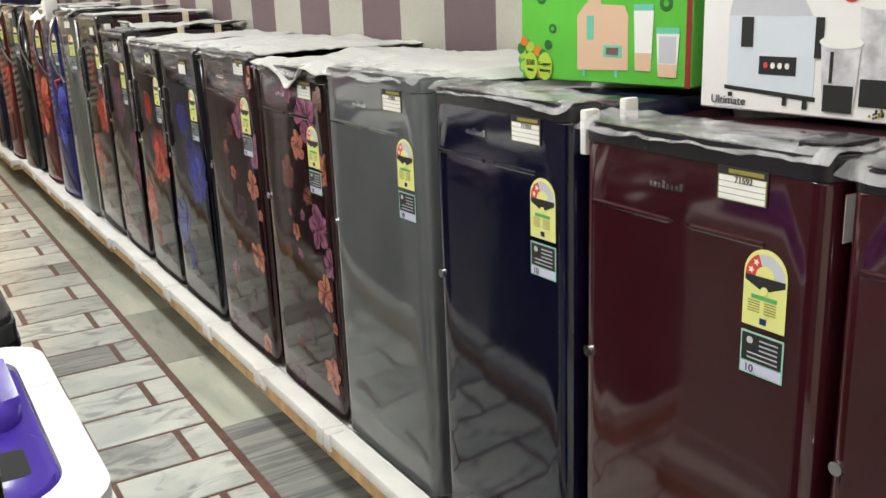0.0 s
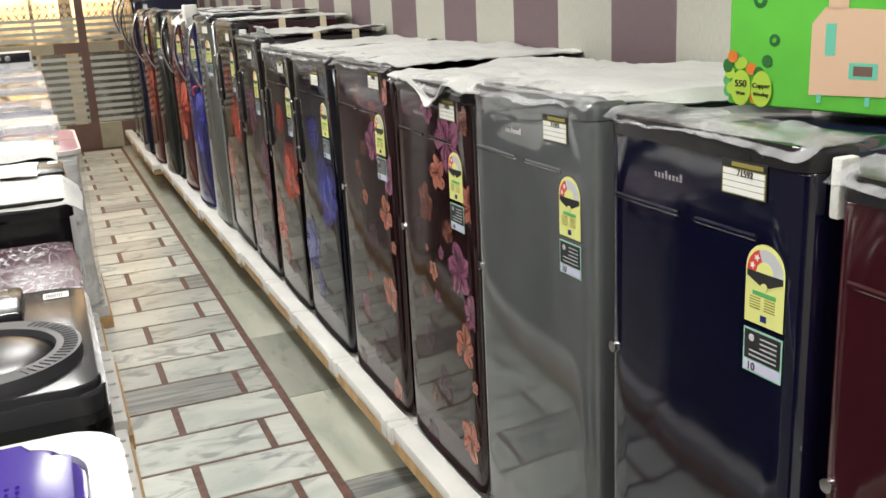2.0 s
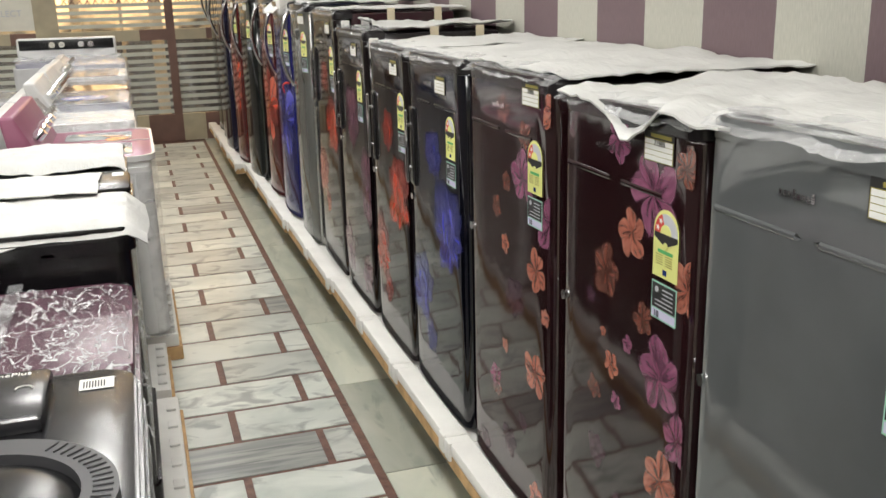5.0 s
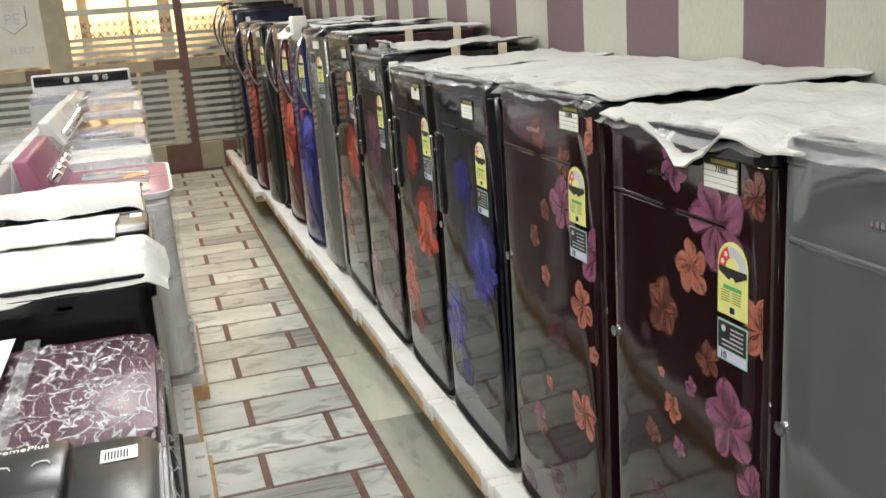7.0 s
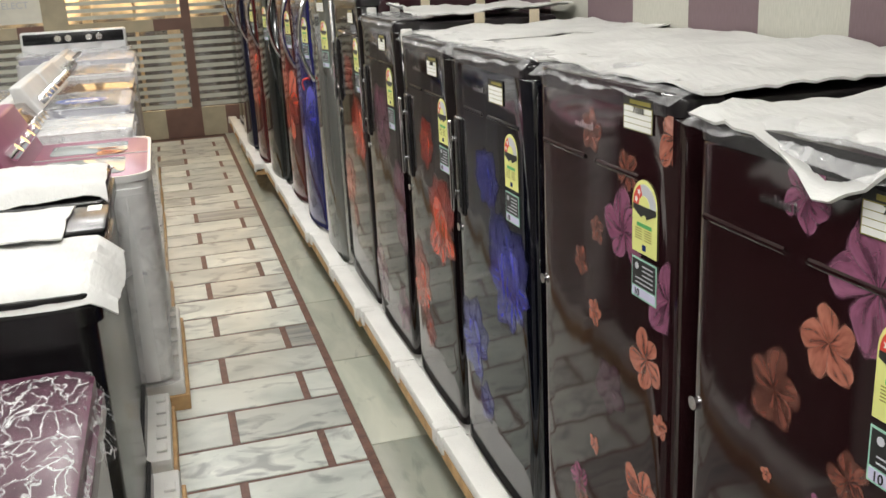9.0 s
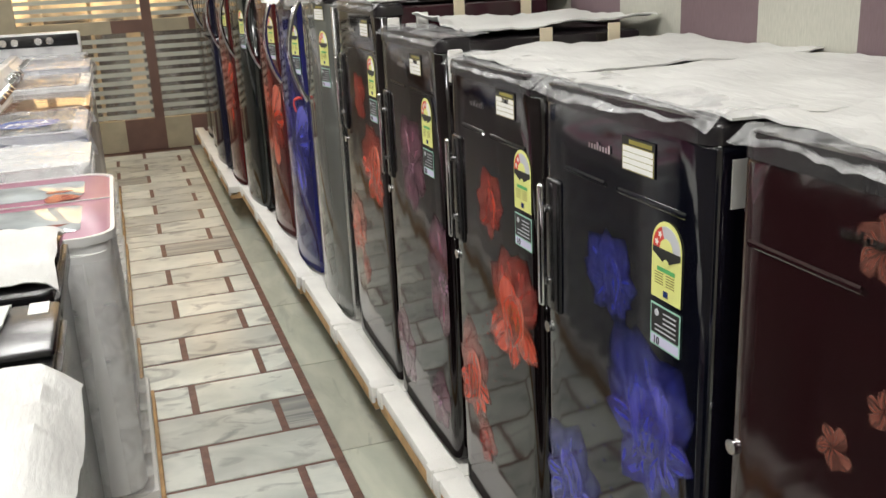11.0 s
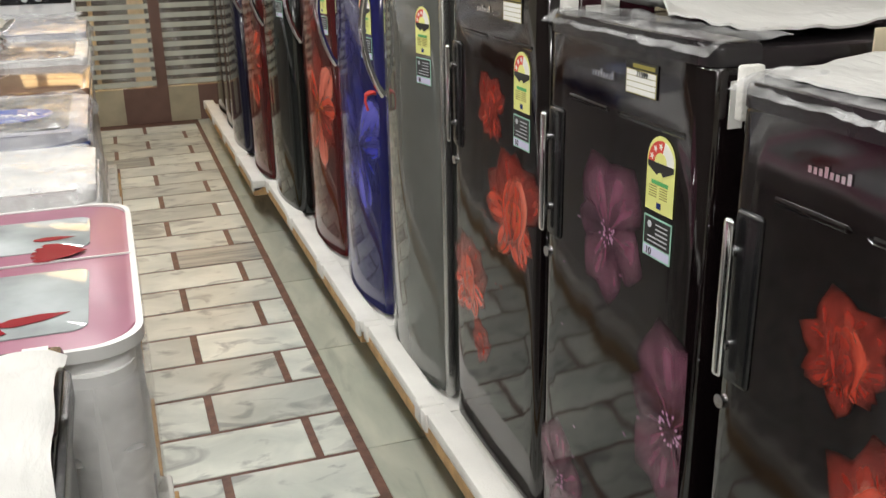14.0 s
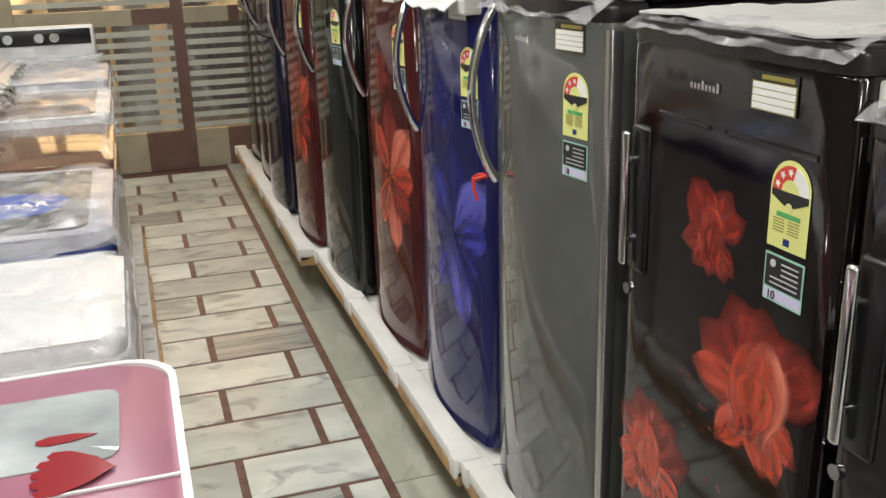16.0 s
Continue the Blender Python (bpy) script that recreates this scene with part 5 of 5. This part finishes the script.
def d_plainlid(lid, film, seed, band=None):
    def f(t, L, h, d):
        part("lid", prism(rounded(-d + 0.01, -0.005, 0.012, L - 0.012, 0.045), h - 0.01, h + 0.03, 0.02), lid, t)
        if band:
            part("lid_band", prism(rounded(-d + 0.05, -0.06, 0.06, L - 0.06, 0.04), h + 0.029, h + 0.036, 0.003), band, t)
        if film:
            part("film", crumpled(-d - 0.01, 0.016, -0.012, L + 0.012, h + 0.036, 0.014, seed, 26, 26, lambda x, y: -1.6 * (max(0, x + 0.01) + max(0, 0.02 - y) + max(0, y - L + 0.02)), 0.001, 9, 0.02), film, t, "creased clear film")
    return f


def d_star(t, L, h, d):
    d_plainlid(M_LILAC, M_FILM, 44, M_GREYP)(t, L, h, d)
    part("rating_sticker", prism(oval(-0.24, L * 0.42, 0.13, 0.12, 24), h + 0.037, h + 0.0385), M_SKYBLUE, t, "oval blue sticker", False)
    letters("5STAR", 0.06, Matrix.Translation((-0.24, L * 0.42 - 0.03, h + 0.0392)), M_PAPER, t)


def d_chrome(t, L, h, d):
    d_plainlid(M_WHITE, M_FILM_THICK, 45, M_BROWNW)(t, L, h, d)
    for k in range(3):
        part("chrome_knob", cyl((-d + 0.08, L * (0.25 + 0.22 * k), h + 0.03), (-d + 0.08, L * (0.25 + 0.22 * k), h + 0.085), 0.04, 0.03), M_CHROME, t)


M_WELL = plain("matt dark plastic", (0.01, 0.01, 0.012), 0.85)
M_RING = plain("satin grey plastic", (0.07, 0.07, 0.075), 0.4)
M_SKYBLUE = plain("sky blue print", (0.10, 0.15, 0.42), 0.25)
washer(1.22, 1.965, 0.87, M_WHITE, M_WHITE, "white washing machine with a glossy purple deck", x1=0.20, design=d_purple, panel=0)
washer(2.22, 2.955, 0.85, M_BLACK, M_GREYP, "dark grey washing machine with round black spin lid", x1=0.195, design=d_black, panel=0)
washer(3.00, 3.66, 0.79, M_GREYW, M_MAROONW, "maroon washing machine wrapped in crinkled film", x1=0.19, design=d_wrap, panel=0)
washer(3.72, 4.50, 0.93, M_BLACK, M_BLACK, "black washing machine half covered by a white sheet", x1=0.20, design=d_foamcover(1, 0), panel=0)
washer(4.56, 5.08, 0.93, M_BLACK, M_BLACK, "black washing machine under a white foam sheet", x1=0.18, design=d_foamcover(2, 0), panel=0)
washer(5.16, 6.02, 0.885, M_GREYW, M_WHITE, "pale grey twin-tub washing machine with pink lid", x1=0.27, depth=0.52, design=d_pink, panel=0.2, panel_mat=M_PINK, foam_out=0.035)
washer(6.06, 6.60, 0.90, M_WHITE, M_WHITE, "white washing machine with film over its lid", x1=0.22, design=d_plainlid(M_WHITE, M_FILM_THICK, 41), panel=0.12, panel_mat=M_BROWNW, foam_out=0.05)
washer(6.64, 7.38, 0.93, M_WHITE, M_NAVYW, "navy and grey washing machine with blue sticker", x1=0.20, design=d_star, panel=0.16, panel_mat=M_WHITE, foam_out=0.05)
washer(7.42, 8.16, 0.93, M_GREYW, M_BROWNW, "glossy brown lidded washing machine", x1=0.20, design=d_plainlid(M_BROWNW, None, 42), panel=0.16, panel_mat=M_WHITE, foam_out=0.05)
washer(8.20, 8.98, 0.95, M_WHITE, M_WHITE, "white washing machine with chrome knobs", x1=0.19, design=d_chrome, panel=0.12, panel_mat=M_WHITE, foam_out=0.05)
washer(9.02, 9.76, 0.98, M_GREYW, M_GREYW, "grey washing machine under crumpled clear film", x1=0.18, design=d_plainlid(M_LILAC, M_FILM_THICK, 46), panel=0.08, foam_out=0.05)


def end_washer():
    t = thing("washing_machine", -0.3, 10.05, 0.1, "wide washing machine with black knob panel facing the aisle", "washing machine", "washing machines along the aisle")
    part("body", prism(rounded(-0.42, 0.42, -0.25, 0.25, 0.05), 0, 0.85, 0.01), M_GREYW, t)
    part("lid", prism(rounded(-0.40, 0.40, -0.24, 0.16, 0.04), 0.85, 0.89, 0.015), M_LILAC, t)
    p = part("control_panel", box(-0.41, 0.41, 0.17, 0.27, 0.86, 1.075, 0.02, 3), M_WHITE, t)
    part("panel_face", box(-0.39, 0.39, 0.164, 0.17, 0.975, 1.06, 0.004), M_BLACK, p)
    for x in (-0.12, -0.04, 0.12, 0.20):
        part("knob", cyl((x, 0.166, 1.017), (x, 0.13, 1.017), 0.03, 0.026), M_CHROME, p)
    part("film", crumpled(-0.43, 0.44, -0.26, 0.16, 0.9, 0.05, 51, 26, 20, None, 0.001, 6, 0.03), M_FILM_THICK, t, "crumpled clear film")
    part("foam_base", box(-0.45, 0.45, -0.28, 0.28, -0.1, 0, 0.01), M_FOAM, t)


end_washer()
# second row, backs to the first
for i, (a, b, lid, nm) in enumerate(((5.2, 5.95, M_LILAC, "lilac"), (6.05, 6.8, M_SMOKE, "smoky"), (6.9, 7.65, M_MAROONW, "maroon"), (7.75, 8.5, M_LILAC, "lilac"), (8.6, 9.35, M_GREYP, "dark grey"))):
    w = washer(0, b - a, 0.90, M_WHITE, M_WHITE, nm + " lidded washing machine wrapped in clear film, back row", x1=0, design=d_plainlid(lid, M_FILM_THICK, 60 + i), panel=0.2, panel_mat=M_WHITE, foam_out=0)
    w.location, w.rotation_euler = (-0.92, b, 0.0), (0, 0, math.pi)
    w.location.z = 0.0

# white sheets over the black machines
drape = lambda x1, y0: (lambda x, y: -0.9 * max(0, x - x1 + 0.03) - 1.2 * max(0, y0 + 0.05 - y))
foam_sheet(-0.45, 0.235, 3.72, 4.17, 0.955, 0.022, 21, "white foam sheet over a black washing machine", drape(0.21, 3.70))
foam_sheet(-0.34, 0.10, 4.12, 4.46, 0.968, 0.012, 22, "narrow folded white sheet on a black washing machine", None)
foam_sheet(-0.45, 0.175, 4.62, 4.98, 0.984, 0.022, 23, "creased white sheet over a washing machine", lambda x, y: -0.6 * max(0, x - 0.16) - 0.8 * max(0, 4.66 - y))

leaflet = thing("leaflet", -0.125, 3.12, 0.862, "white printed leaflet lying on a wrapped washing machine", "leaflet")
part("sheet", box(-0.24, 0.0, 0.0, 0.5, -0.001, 0.0005), M_PAPER, leaflet, smooth=False)
for k in range(4):
    part("picture", prism(oval(-0.06, 0.09 + 0.11 * k, 0.03, 0.035), 0.0007, 0.0012), M_GREYPR if k % 2 else M_GREYDK, leaflet, smooth=False)
    part("text_bar", box(-0.2, -0.11, 0.085 + 0.11 * k, 0.097 + 0.11 * k, 0.0007, 0.0012), M_SKYBLUE if k == 1 else M_GREYPR, leaflet, smooth=False)


def tall_black():
    t = thing("tall_refrigerator", -0.252, 0.735, 0.0, "tall black refrigerator with glossy grey glass doors", "refrigerator")
    part("body", box(-0.29, 0.29, 0.05, 0.40, 0.0, 1.72, 0.02, 3), M_BLACK, t)
    for z0, z1 in ((0.06, 1.24), (1.262, 1.70)):
        d = part("door", box(-0.287, 0.287, 0.0, 0.048, z0, z1, 0.016, 4), M_BLACK, t)
        part("glass_panel", box(-0.266, 0.268, -0.003, 0.006, z0 + 0.02, z1 - 0.02, 0.002), M_GREYGLASS, d, "glossy grey glass panel")


M_GREYGLASS = wrapped("grey glass panel", (0.27, 0.265, 0.28), 0.1)
tall_black()


# ---- floor tiles, the pieces of the setting ----
def tiles():
    pitch, y00, gap, side = 0.265, 3.754, 0.019, 0.027
    cache = {}
    def piece(name, x0, x1, y0, y1, m):
        key = (round(x1 - x0, 4), round(y1 - y0, 4), m.name)
        if key not in cache:
            a, b = x1 - x0, y1 - y0
            cache[key] = mesh_of("tile", box(-a / 2, a / 2, -b / 2, b / 2, -0.012, 0, 0.0015, 1), m, False)
        ob = new(name, cache[key])
        ob.location = ((x0 + x1) / 2, (y0 + y1) / 2, 0.0)
        ob.parent = floor
    rng = random.Random(12)
    for k in range(-14, 30):
        y0 = y00 + k * pitch + gap / 2
        y1 = y0 + pitch - gap
        joint = 0.455 if k % 2 == 0 else 0.742
        x = joint + 0.512
        while x > -1.2:
            a, b = max(x - 0.512 + side / 2, -1.5), min(x - side / 2, 0.858)
            if b - a > 0.03 and y1 < FAR:
                m = M_MARBLE_DARK if (k == 1 and a < 0.6) or rng.random() < 0.025 else M_MARBLE
                piece("tile", a, b, y0, y1, m)
            x -= 0.512
    y = -1.36
    for k in range(18):
        piece("border_tile", 0.890, 1.72, y, min(y + 0.745, FAR - 0.002), M_MARBLE_DARK if k == 5 else M_BORDER)
        y += 0.75
        if y > FAR - 0.1:
            break

    # the rest of the floor, out of the walk's reach, in one sheet of tiles
    bm = bmesh.new()
    for k in range(-24, 30):
        y0 = y00 + k * pitch + gap / 2
        y1 = min(y0 + pitch - gap, FAR)
        x = (0.455 if k % 2 == 0 else 0.742) + 0.512
        while x > LEFT:
            a, b = max(x - 0.512 + side / 2, LEFT), min(x - side / 2, 0.858 if y0 > 0 else 1.74)
            if k >= -14:
                b = min(b, -1.52)
            if b - a > 0.03 and y0 > BACK and y1 - y0 > 0.03:
                v = [bm.verts.new(p) for p in ((a, y0, 0), (b, y0, 0), (b, y1, 0), (a, y1, 0), (a, y0, -0.012), (b, y0, -0.012), (b, y1, -0.012), (a, y1, -0.012))]
                for f in ((0, 1, 2, 3), (4, 5, 1, 0), (5, 6, 2, 1), (6, 7, 3, 2), (7, 4, 0, 3)):
                    bm.faces.new([v[i] for i in f])
            x -= 0.512
    tagged(part("far_tiles", bm, M_MARBLE, floor, smooth=False), kind="stuff")


tiles()
